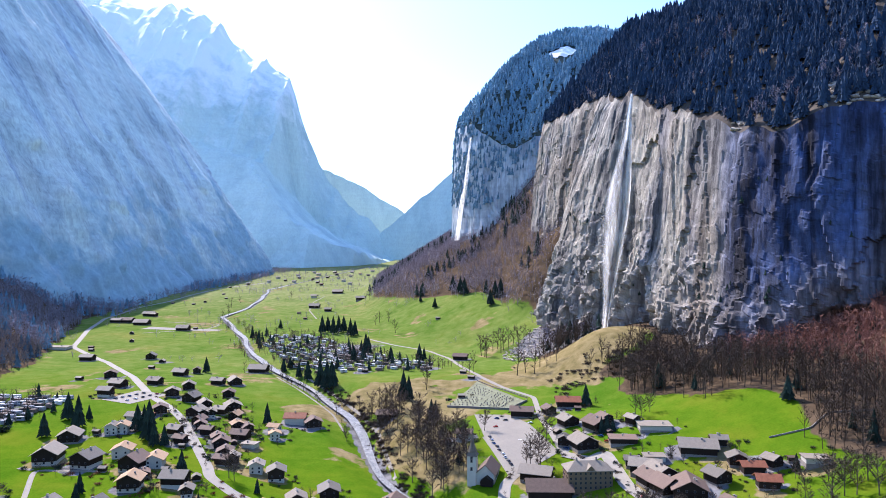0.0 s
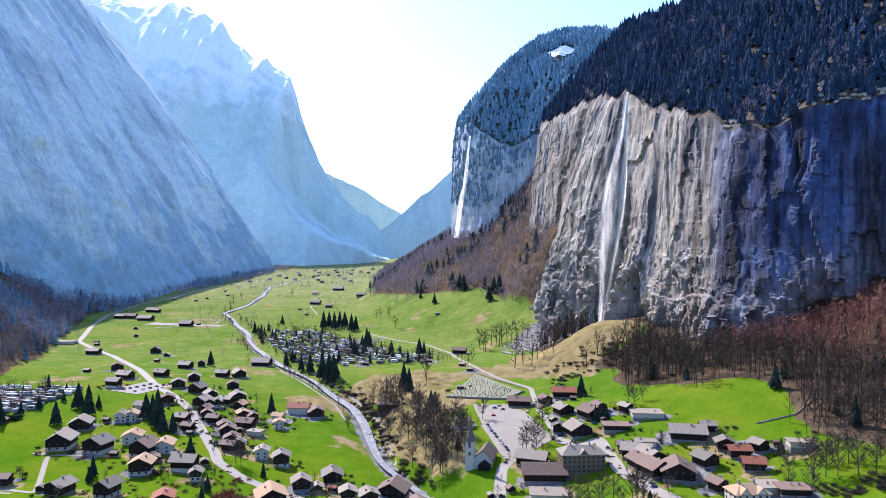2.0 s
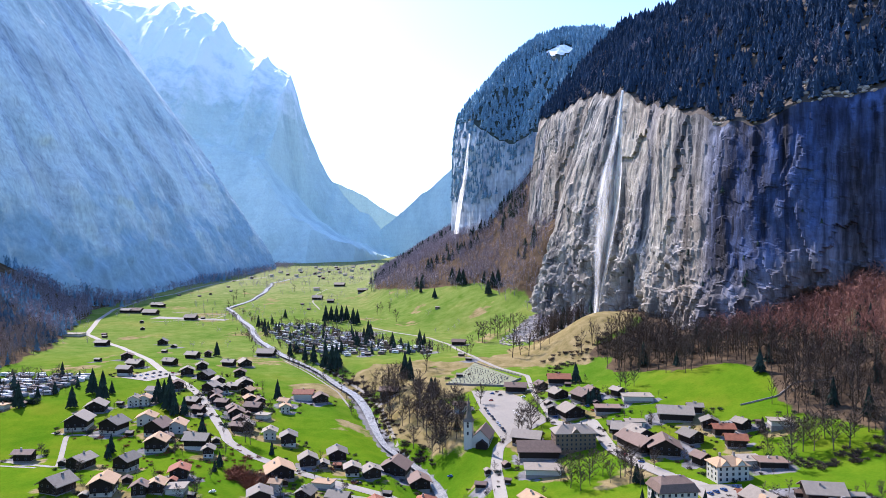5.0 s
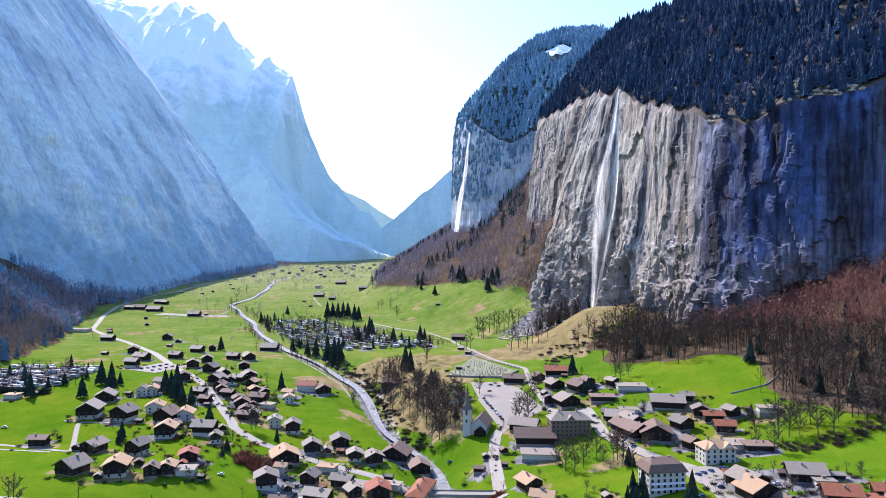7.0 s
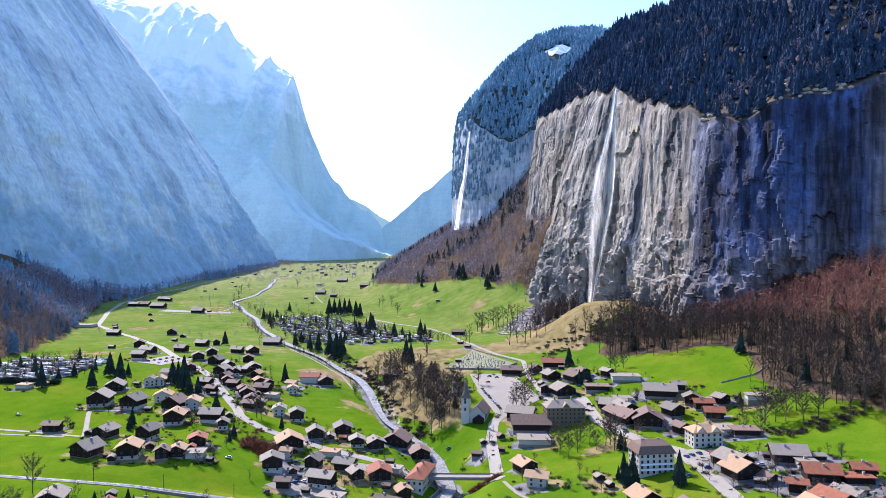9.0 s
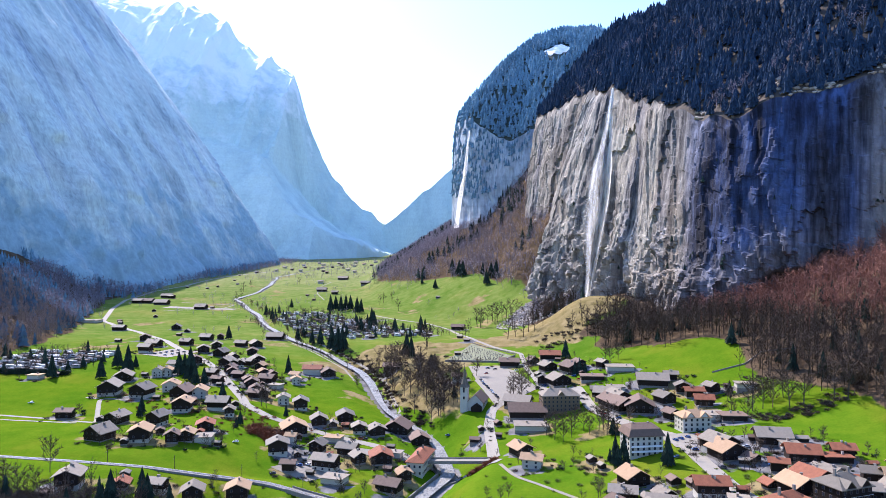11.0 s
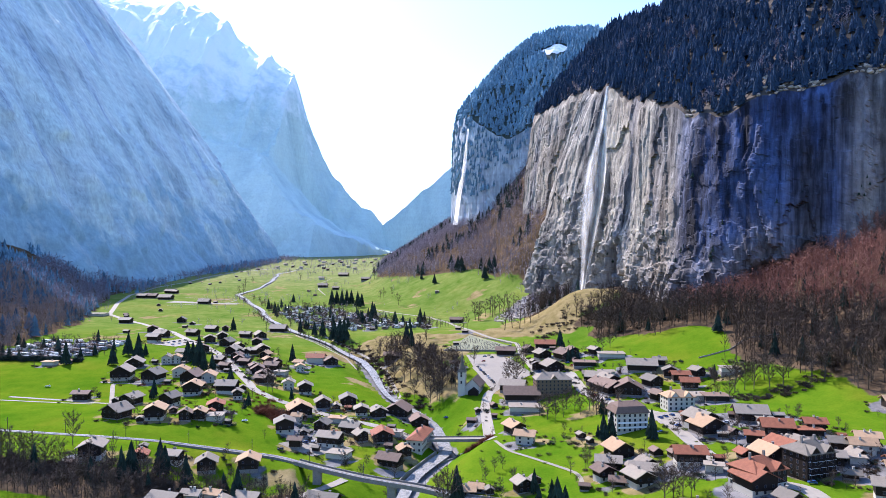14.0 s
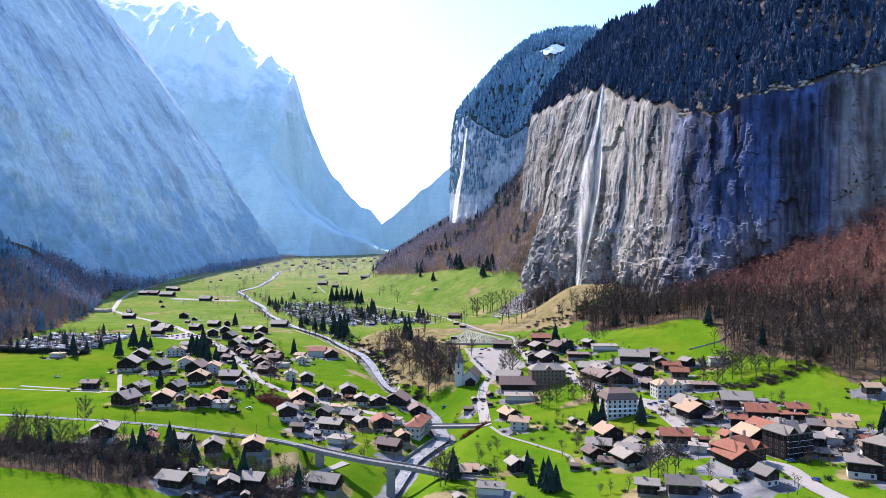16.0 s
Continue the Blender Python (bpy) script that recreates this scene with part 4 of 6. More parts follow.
tagged(new("snow_patch", mesh_of("snow_patch", drift.reshape(-1, 3), cells[keep], M_SNOW, True)), "melting white snow patch in a forest clearing", "snow", kind="structure")
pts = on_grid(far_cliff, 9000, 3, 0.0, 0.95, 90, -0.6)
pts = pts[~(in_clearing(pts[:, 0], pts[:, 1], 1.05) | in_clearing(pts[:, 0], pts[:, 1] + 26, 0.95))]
wood("far_spruce_forest", SPRUCES_LOW, pts, RNG.uniform(14, 26, len(pts)), M_CONIFER_FAR, "distant blue-hazed spruce forest on a dome", 1.3)

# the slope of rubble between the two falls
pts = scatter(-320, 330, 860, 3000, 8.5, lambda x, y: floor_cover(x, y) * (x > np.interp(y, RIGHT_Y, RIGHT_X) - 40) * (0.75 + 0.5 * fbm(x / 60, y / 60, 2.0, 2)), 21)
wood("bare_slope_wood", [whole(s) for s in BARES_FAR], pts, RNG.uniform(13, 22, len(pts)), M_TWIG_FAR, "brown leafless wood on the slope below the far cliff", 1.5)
pts = scatter(-320, 330, 860, 2300, 15, lambda x, y: floor_cover(x, y) * (x > np.interp(y, RIGHT_Y, RIGHT_X) - 40) * (fbm(x / 80, y / 80, 5.0, 3) > 0.42), 22)
wood("slope_spruces", SPRUCES_LOW, pts, RNG.uniform(15, 27, len(pts)), M_CONIFER, "dark spruces in clumps on the slope", 1.2)
# the wood at the cliff's foot
near_wood = lambda x, y: floor_cover(x, y) * (x > np.interp(y, RIGHT_Y, RIGHT_X) + 20)
pts = scatter(90, 620, 300, 860, 6.8, lambda x, y: near_wood(x, y) * (x - 0.35 * (620 - y) < 255), 23)
wood("cliff_foot_wood", [whole(s) for s in BARES_LOW], pts, RNG.uniform(19, 33, len(pts)), M_TWIG, "grey-brown leafless wood at the cliff's foot", 0.8)
pts = scatter(240, 760, 180, 640, 7.2, lambda x, y: near_wood(x, y) * (x - 0.35 * (620 - y) >= 255), 24)
wood("russet_slope_wood", [whole(s) for s in BARES_LOW], pts, RNG.uniform(18, 31, len(pts)), M_TWIG_RED, "russet budding wood on the steep slope", 0.95)
pts = scatter(200, 760, 180, 760, 24, lambda x, y: near_wood(x, y) * (fbm(x / 70, y / 70, 8.0, 2) > 0.15), 25)
wood("cliff_foot_spruces", SPRUCES, pts, RNG.uniform(14, 24, len(pts)), M_CONIFER, "single dark spruces in the leafless wood")
# the left side of the valley
left_wood = lambda x, y: floor_cover(x, y) * (x < np.interp(y, LEFT_Y, LEFT_X) + 25)
pts = scatter(-980, -380, 380, 2600, 9, lambda x, y: left_wood(x, y) * (x > np.interp(y, LEFT_Y, LEFT_X) - 130), 26)
tall = RNG.uniform(14, 26, len(pts))
front = pts[:, 1] < 1000
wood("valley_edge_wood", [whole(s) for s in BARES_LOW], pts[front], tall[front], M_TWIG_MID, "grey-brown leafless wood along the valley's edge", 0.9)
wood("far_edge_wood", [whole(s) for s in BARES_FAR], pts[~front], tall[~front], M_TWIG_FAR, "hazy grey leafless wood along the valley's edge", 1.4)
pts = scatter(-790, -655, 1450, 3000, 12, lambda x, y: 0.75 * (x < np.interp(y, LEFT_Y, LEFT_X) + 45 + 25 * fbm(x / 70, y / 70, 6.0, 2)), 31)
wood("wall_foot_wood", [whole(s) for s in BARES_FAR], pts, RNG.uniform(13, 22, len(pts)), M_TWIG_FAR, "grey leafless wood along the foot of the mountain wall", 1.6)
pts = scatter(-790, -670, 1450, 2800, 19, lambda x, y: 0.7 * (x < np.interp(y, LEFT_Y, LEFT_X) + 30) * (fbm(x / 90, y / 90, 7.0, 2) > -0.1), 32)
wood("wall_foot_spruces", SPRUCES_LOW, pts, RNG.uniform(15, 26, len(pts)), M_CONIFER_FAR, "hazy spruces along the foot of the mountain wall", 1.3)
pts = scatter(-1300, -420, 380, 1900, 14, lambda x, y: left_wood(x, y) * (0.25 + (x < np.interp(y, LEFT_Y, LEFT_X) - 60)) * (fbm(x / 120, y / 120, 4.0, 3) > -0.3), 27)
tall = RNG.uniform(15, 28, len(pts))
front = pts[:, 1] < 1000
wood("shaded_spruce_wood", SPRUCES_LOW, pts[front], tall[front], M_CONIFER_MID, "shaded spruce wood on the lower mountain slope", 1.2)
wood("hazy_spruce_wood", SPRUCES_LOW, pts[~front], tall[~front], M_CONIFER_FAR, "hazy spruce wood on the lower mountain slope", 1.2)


rail_wood = lambda x, y: floor_cover(x, y) * ((x < -155) | (y > 247))
pts = scatter(-420, -60, 190, 300, 4.2, lambda x, y: rail_wood(x, y) * 0.95, 28)
wood("railway_wood", [whole(s) for s in BARES_LOW], pts, RNG.uniform(6, 11, len(pts)), M_TWIG, "dark leafless wood below the railway", 1.3)
pts = scatter(-420, -60, 190, 300, 12.0, lambda x, y: rail_wood(x, y) * 0.8, 29)
wood("railway_stems", [whole(s) for s in BARES_LOW], pts, RNG.uniform(14, 21, len(pts)), M_TWIG, "tall thin leafless trees below the railway", 0.6)
pts = scatter(-215, -70, 236, 290, 11.0, lambda x, y: rail_wood(x, y) * 0.35, 30)
wood("railway_spruces", SPRUCES, pts, RNG.uniform(9, 19, len(pts)), M_CONIFER, "dark spruces in the wood below the railway")


def on_wall(walled, count, seed, low, high, bare):
    X, Y, Z = walled[3]
    rng = np.random.default_rng(seed)
    i = (rng.uniform(low, high, count) ** 1.0 * (X.shape[0] - 1)).astype(int)
    j = rng.integers(0, X.shape[1], count)
    p = np.stack([X[i, j], Y[i, j], Z[i, j] - 2], -1)
    return p[fbm(p[:, 1] / 130, p[:, 2] / 70, seed, 3) > bare]


ROCKS = [rock_shape(TREES) for _ in range(5)]
M_BOULDER = island_plain("sunlit_rubble", (0.40, 0.35, 0.27), 0.35)
pts = on_grid(fall_cliff, 5200, 41, 0.0, 0.14, 30, -0.9)
pts = pts[(pts[:, 0] > 270) & (pts[:, 0] < 560) & (pts[:, 1] < 680) & (fbm(pts[:, 0] / 26, pts[:, 1] / 26, 4.0, 3) > 0.05)]
pts[:, 2] -= 0.8
wood("rim_rocks", ROCKS, pts, RNG.uniform(1.5, 5, len(pts)), M_BOULDER, "pale sunlit rocks along the cliff's rim", 1.3, "rocks")
pts = scatter(60, 215, 840, 1010, 5, lambda x, y: 0.7 * (np.hypot((x - 140) / 60, (y - 925) / 80) < 1), 42)
wood("scree", ROCKS, pts, RNG.uniform(0.8, 4, len(pts)), M_BOULDER, "grey scree at the foot of the cliff", 1.4, "rocks")
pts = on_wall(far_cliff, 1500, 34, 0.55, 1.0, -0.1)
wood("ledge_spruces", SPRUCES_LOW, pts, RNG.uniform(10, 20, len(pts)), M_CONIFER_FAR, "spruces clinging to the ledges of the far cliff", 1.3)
pts = on_wall(fall_cliff, 500, 33, 0.12, 0.9, 0.55)
wood("cliff_shrubs", SPRUCES_LOW, pts, RNG.uniform(3, 8, len(pts)), M_CONIFER, "small dark shrubs rooted in the cliff's ledges", 1.6)


def spruce_things():
    """One tree of each shape, with its parts; the rest are copies."""
    out = []
    for v, f in SPRUCES_FINE:
        t = new("spruce")
        tr, cr = f[(f < 5).all(1)], f[(f >= 5).all(1)]
        for nm, fs, mt in (("trunk", tr, M_BARK), ("crown", cr, M_CONIFER)):
            ob = new(nm, mesh_of(nm, v, fs, mt))
            ob.parent = t
        out.append(tagged(t, "dark green spruce with drooping ragged branches", "tree", "spruces in the village"))
    return out


def bare_things(crown_mat, label, group):
    out = []
    for tv, tf, cv, cf in BARES:
        t = new("bare_tree")
        for nm, v, f, mt in (("trunk", tv, tf, M_BARK), ("crown", cv, cf, crown_mat)):
            ob = new(nm, mesh_of(nm, v, f, mt))
            ob.parent = t
        out.append(tagged(t, label, "tree", group))
    return out


def set_out(models, places):
    """Trees at (x, y, height); each model itself takes the first places."""
    rng = random.Random(len(places))
    for k, (x, y, h) in enumerate(places):
        m = models[k % len(models)]
        w = h * rng.uniform(0.85, 1.2)
        at = Matrix.Translation((x, y, float(ground(x, y)) - 0.3)) @ Matrix.Rotation(rng.uniform(0, 6.28), 4, "Z")
        if k < len(models):
            m.matrix_basis = at @ Matrix.Diagonal((w, w, h, 1))
        else:
            c = copy_thing(m, at)
            c.scale = (w, w, h)


# ---------------------------------------------------------------- roads and paths
SURFACE = {"asphalt": (M_ROAD, "pale sunlit asphalt road", "road"), "gravel": (M_GRAVEL, "narrow light gravel path", "path")}


def road(name, width, surface, line):
    mat, label, cat = SURFACE[surface]
    ribbon(name, line, width, 0.22 if surface == "asphalt" else 0.16, mat, label, cat)


road("valley_road", 8, "asphalt", [(37, 350), (12, 371), (-14, 386), (-34, 400), (-61, 414), (-89, 425), (-110, 434), (-139, 448), (-164, 473), (-170, 489), (-199, 543), (-230, 600), (-253, 633), (-297, 687), (-362, 794), (-459, 931), (-535, 1017), (-580, 1068), (-659, 1263), (-708, 1424), (-719, 1594), (-692, 1723), (-682, 2087), (-596, 2363)])
road("church_road", 8, "asphalt", [(35, 365), (35, 426), (40, 465), (49, 481), (52, 481)])
road("cemetery_road", 5, "asphalt", [(87, 502), (84, 592), (88, 679), (67, 717), (41, 779), (22, 864), (7, 954), (-22, 1022), (-77, 1078), (-130, 1153)])
road("main_street", 9, "asphalt", [(87, 502), (102, 484), (114, 493), (115, 434), (123, 402), (137, 369), (149, 346), (145, 318), (148, 329), (147, 285), (147, 244), (153, 213), (170, 196), (168, 167), (170, 153), (176, 120), (190, 70), (200, 20)])
road("farm_lane", 3.5, "gravel", [(-343, 423), (-313, 417), (-288, 411), (-262, 403), (-250, 399), (-278, 458), (-284, 472), (-259, 471), (-235, 470)])
road("camp_lane", 3.5, "gravel", [(-297, 475), (-284, 472)])
road("lower_lane", 6, "asphalt", [(-58, 296), (-66, 283), (-75, 274), (-82, 261), (-88, 252), (-95, 237), (-105, 222), (-118, 205)])
road("field_path", 2.5, "gravel", [(-420, 432), (-352, 411), (-310, 405), (-262, 398)])
road("meadow_path", 2.5, "gravel", [(37, 343), (43, 317), (56, 300), (69, 280), (78, 264), (76, 238)])
road("river_path", 3, "gravel", [(-39, 526), (-52, 583), (-60, 623), (-85, 693), (-125, 769), (-175, 860)])
road("left_bank_path", 2.5, "gravel", [(-94, 637), (-113, 689), (-139, 739), (-179, 809), (-212, 864)])
road("field_lane", 3, "gravel", [(-264, 1417), (-305, 1551), (-325, 1706), (-316, 1820)])
road("far_lane", 4, "gravel", [(-547, 1235), (-493, 1279), (-453, 1318), (-451, 1379), (-572, 1396)])

# ---------------------------------------------------------------- houses


def window(parent, x, y, z, w, h, side):
    """A framed window on a wall that faces along side: (0, -1), (1, 0) and so on."""
    nx, ny = side
    tx, ty = -ny, nx

    def slab(a, lo, hi, d0, d1):
        p = [(x + tx * u + nx * d, y + ty * u + ny * d) for u in (-a, a) for d in (d0, d1)]
        xs, ys = [q[0] for q in p], [q[1] for q in p]
        return min(xs), min(ys), lo, max(xs), max(ys), hi

    f = boxed("window", slab(w / 2 + 0.12, z - 0.12, z + h + 0.12, -0.05, 0.06), M_FRAME, parent)
    boxed("pane", slab(w / 2, z, z + h, 0.02, 0.09), M_GLASS, f)


def gable_roof(parent, w, d, z, rise, over, mat, thick=0.35):
    """Two sloping slabs with their eaves; the ridge runs along y."""
    bm = bmesh.new()
    k = rise / (w / 2)
    ex, ez = w / 2 + over, z - over * k
    for s in (-1, 1):
        prism(bm, [(0, -d / 2 - over, z + rise), (s * ex, -d / 2 - over, ez), (s * ex, -d / 2 - over, ez + thick), (0, -d / 2 - over, z + rise + thick)][:: s], (0, d + 2 * over, 0))
    return part("roof", bm, mat, parent)


def house(x, y, w, kind, roof, turn, label, group, rng):
    """A valley house. Kinds: c chalet on a plastered base, t timber house, w white house, f flat-roofed, s small shed."""
    if kind == "s":
        w = min(w, 9)
    body = max(w - 3.0, 0.76 * w) if kind != "f" else w
    if abs(turn) > 45:
        span, depth = body * rng.uniform(0.62, 0.75), body
    else:
        span, depth = body, body * rng.uniform(0.85, 1.1)
    floors = {"c": 2, "t": 2 if w > 9 else 1, "w": 2, "f": 1, "s": 1}[kind]
    base_h, wall_h = (2.7 if kind in "cw" else 0.8), {"c": 3.4 if w < 13 else 5.0, "t": 2.6 * floors, "w": 3.8, "f": 3.2, "s": 2.2}[kind]
    c, s = math.cos(radians(turn)), math.sin(radians(turn))
    zs = [float(ground(x + c * a - s * b, y + s * a + c * b)) for a in (-span / 2, span / 2) for b in (-depth / 2, depth / 2)]
    z0 = sum(zs) / 4
    drop = z0 - min(zs) + 0.6
    name = {"c": "chalet", "t": "timber_house", "w": "white_house", "f": "flat_roofed_building", "s": "shed"}[kind]
    h = thing(name, x, y, z0, turn, label, "shed" if kind == "s" else "house", group)
    wall = {"c": M_TIMBER, "t": M_TIMBER, "w": M_PLASTER, "f": M_TIMBER if roof in (1, 2) else M_PLASTER, "s": M_TIMBER}[kind]
    base = M_PLASTER if kind in "cw" else M_STONE
    a, b = span / 2, depth / 2
    boxed("base", (-a, -b, -drop, a, b, base_h), base, h)
    top = base_h + wall_h
    if kind == "f":
        boxed("wall", (-a + 0.1, -b + 0.1, base_h, a - 0.1, b - 0.1, top), wall, h)
        bm = bmesh.new()
        box(bm, -a - 0.8, -b - 0.8, top, a + 0.8, b + 0.8, top + 0.45)
        part("roof", bm, ROOFS[roof], h)
        rise = 0.45
    else:
        rise = span / 2 * rng.uniform(0.44, 0.58)
        bm = bmesh.new()
        jut = 0.12
        prism(bm, [(-a - jut, -b - jut, base_h), (a + jut, -b - jut, base_h), (a + jut, -b - jut, top), (0, -b - jut, top + rise * (1 + jut / a)), (-a - jut, -b - jut, top)], (0, depth + 2 * jut, 0))
        part("wall", bm, wall, h)
        gable_roof(h, span, depth, top + 0.15, rise, 0.7 if kind == "s" else 1.8, ROOFS[roof])
    if kind != "s":
        for n in range(rng.choice((1, 1, 2))):
            cx, cy = a * rng.uniform(-0.45, 0.45), b * rng.uniform(-0.5, 0.5)
            cz = top + rise * (1 - abs(cx) / a)
            ch = boxed("chimney", (cx - 0.45, cy - 0.45, cz - 0.6, cx + 0.45, cy + 0.45, cz + 1.5), M_PLASTER if rng.random() < 0.5 else M_STONE, h)
            boxed("cap", (cx - 0.6, cy - 0.6, cz + 1.5, cx + 0.6, cy + 0.6, cz + 1.68), M_STONE, ch)
    if kind in "ctw":
        levels = [0.9] if base_h > 2 else []
        levels += [base_h + 0.9 + 2.7 * k for k in range(max(1, int(wall_h / 2.6)))]
        # fronts that the valley's road sees
        fronts = [((0, -1), a, -b - 0.13), ((1, 0), b, a + 0.13), ((-1, 0), b, a + 0.13)]
        for (nx, ny), half, off in fronts:
            if nx and (y > 430 or w < 11):
                continue
            if (nx == 1 and turn > 45) or (nx == -1 and turn <= 45 and turn >= 0):
                continue
            n = max(2, int(half * 2 / 4.4))
            for lv in levels:
                for k in range(n):
                    u = -half + (k + 0.5) * 2 * half / n
                    if nx == 0:
                        window(h, u, off, lv, 1.1, 1.25, (0, -1))
                    else:
                        window(h, nx * off, u, lv, 1.1, 1.25, (nx, 0))
        if kind in "ct" and w > 10:
            zb = base_h + (0.15 if kind == "c" else 2.3)
            bal = boxed("balcony", (-a * 0.9, -b - 1.35, zb - 0.18, a * 0.9, -b - 0.1, zb), M_TIMBER, h)
            boxed("railing", (-a * 0.9, -b - 1.38, zb, a * 0.9, -b - 1.28, zb + 0.95), M_TIMBER, bal)
    return h


ROOF_WORDS = ["slate-grey roof", "brown tiled roof", "red tiled roof", "pale pink-tiled roof", "weathered grey roof"]
KIND_WORDS = {"c": "dark chalet on a white base,", "t": "dark timber house,", "w": "white plastered house,", "f": "low building, flat", "s": "small timber shed,"}


def settle(rows, group, near):
    """Houses from rows of x, y, width, kind, roof, turn."""
    rng = random.Random(len(rows) * 31)
    for row in rows.split(","):
        x, y, w, kind, roof, turn = row.split()
        roof = int(roof)
        words = KIND_WORDS[kind] + " " + ROOF_WORDS[roof] + " " + near
        house(float(x), float(y), float(w), kind, roof, float(turn), words, group, rng)


settle(LEFT_FIELD_ROWS, "houses by the green field", "by the field")
settle(LEFT_BACK_ROWS, "houses by the camp ground", "behind the village")
settle(CLUSTER_ROWS, "holiday chalets", "among chalets")
settle(CENTRE_LEFT_ROWS, "houses on the flat bank", "on the riverbank")
settle(CENTRE_NEAR_ROWS, "houses by the river", "near the river")
settle(INFILL_ROWS, "houses between the lanes", "between lanes")
settle(INFILL_RIGHT_ROWS, "houses behind the street", "behind the street")
settle(RAILSIDE_ROWS, "houses by the railway", "by the railway")
settle(CHURCHSIDE_ROWS, "houses by the church", "near the church")
settle(STREET_BACK_ROWS, "houses at the upper street", "on the street")
settle(STREET_RIGHT_ROWS, "houses on the main street", "on the street")
settle(FRONT_RIGHT_ROWS, "houses at the street's lower end", "at the street")
settle(FAR_BARNS_ROWS, "barns in the valley", "in meadows")
settle(HAMLET_ROWS, "houses of the far hamlet", "in a hamlet")

# sheds and lean-tos between the houses
yard_rng = random.Random(77)
sheds = []
for k in range(900):
    hx, hy, hw = HOUSE_SPOTS[yard_rng.randrange(len(HOUSE_SPOTS))]
    a, r = yard_rng.uniform(0, math.tau), yard_rng.uniform(0.6, 1.1) * hw + 4
    x, y = hx + r * math.cos(a), hy + r * math.sin(a)
    clear = min(math.hypot(x - p, y - q) - 0.6 * w for p, q, w in HOUSE_SPOTS)
    if len(sheds) < 48 and y < 640 and clear > 3.5 and abs(x - float(river_x(y))) > 18 and all(math.hypot(x - p, y - q) > 9 for p, q in sheds):
        sheds.append((x, y))
        roof = yard_rng.choice((0, 1, 1, 4, 2))
        house(x, y, yard_rng.uniform(4.5, 7.5), "s", roof, yard_rng.choice((10, 20, 75, 85)), "small timber shed, " + ROOF_WORDS[roof] + " between houses", "garden sheds", yard_rng)


# ---------------------------------------------------------------- church, hotels and other buildings of their own


def frustum(bm, n, r0, z0, r1, z1, cx=0, cy=0, turn=0.0):
    a = [math.tau * k / n + turn for k in range(n)]
    lo = [bm.verts.new((cx + r0 * math.cos(t), cy + r0 * math.sin(t), z0)) for t in a]
    hi = [bm.verts.new((cx + r1 * math.cos(t), cy + r1 * math.sin(t), z1)) for t in a]
    for k in range(n):
        j = (k + 1) % n
        bm.faces.new((lo[k], lo[j], hi[j], hi[k]))
    bm.faces.new(lo[::-1])
    bm.faces.new(hi)


def church(x, y):
    c = thing("church", x, y, float(ground(x, y)), -14, "white village church with a dark slate spire", "church")
    t = boxed("tower", (-9.2, -3.1, -2, -3.0, 3.1, 19), M_PLASTER, c, "slender white tower")
    for z in (14.6, 9.0):
        window(c, -6.1, -3.1, z, 1.3, 2.2, (0, -1))
    boxed("clock", (-6.9, -3.2, 17.0, -5.3, -3.1, 18.6), M_IRON, t, "dark round clock plate")
    bm = bmesh.new()
    frustum(bm, 4, 5.4, 18.8, 3.3, 21.4, -6.1, 0, math.pi / 4)
    frustum(bm, 8, 3.1, 21.2, 1.5, 26.5, -6.1, 0, math.pi / 8)
    frustum(bm, 8, 1.5, 26.5, 0.06, 37.0, -6.1, 0, math.pi / 8)
    sp = part("spire", bm, ROOFS[0], c, "tall dark slate spire")
    bm = bmesh.new()
    box(bm, -6.16, -0.06, 36.8, -6.04, 0.06, 39.2)
    box(bm, -6.7, -0.06, 38.2, -5.5, 0.06, 38.4)
    part("cross", bm, M_IRON, sp)
    bm = bmesh.new()
    prism(bm, [(-3, -2, -2), (9.5, -2, -2), (9.5, -2, 7), (3.25, -2, 13), (-3, -2, 7)], (0, 23, 0))
    part("nave", bm, M_PLASTER, c)
    bm = bmesh.new()
    for s in (-1, 1):
        prism(bm, [(3.25, -2.8, 13.1), (3.25 + s * 7.2, -2.8, 6.2), (3.25 + s * 7.2, -2.8, 6.6), (3.25, -2.8, 13.5)][::s], (0, 24.6, 0))
    part("roof", bm, ROOFS[1], c)
    bm = bmesh.new()
    prism(bm, [(0.5, -6.5, 0), (9, -6.5, 0), (9, -6.5, 3.4), (4.75, -6.5, 6.6), (0.5, -6.5, 3.4)], (0, 4.6, 0))
    part("porch", bm, M_TIMBER, c, "dark timber porch")
    for k in range(4):
        window(c, 9.5, 1.5 + 5 * k, 2.2, 1.4, 3.2, (1, 0))


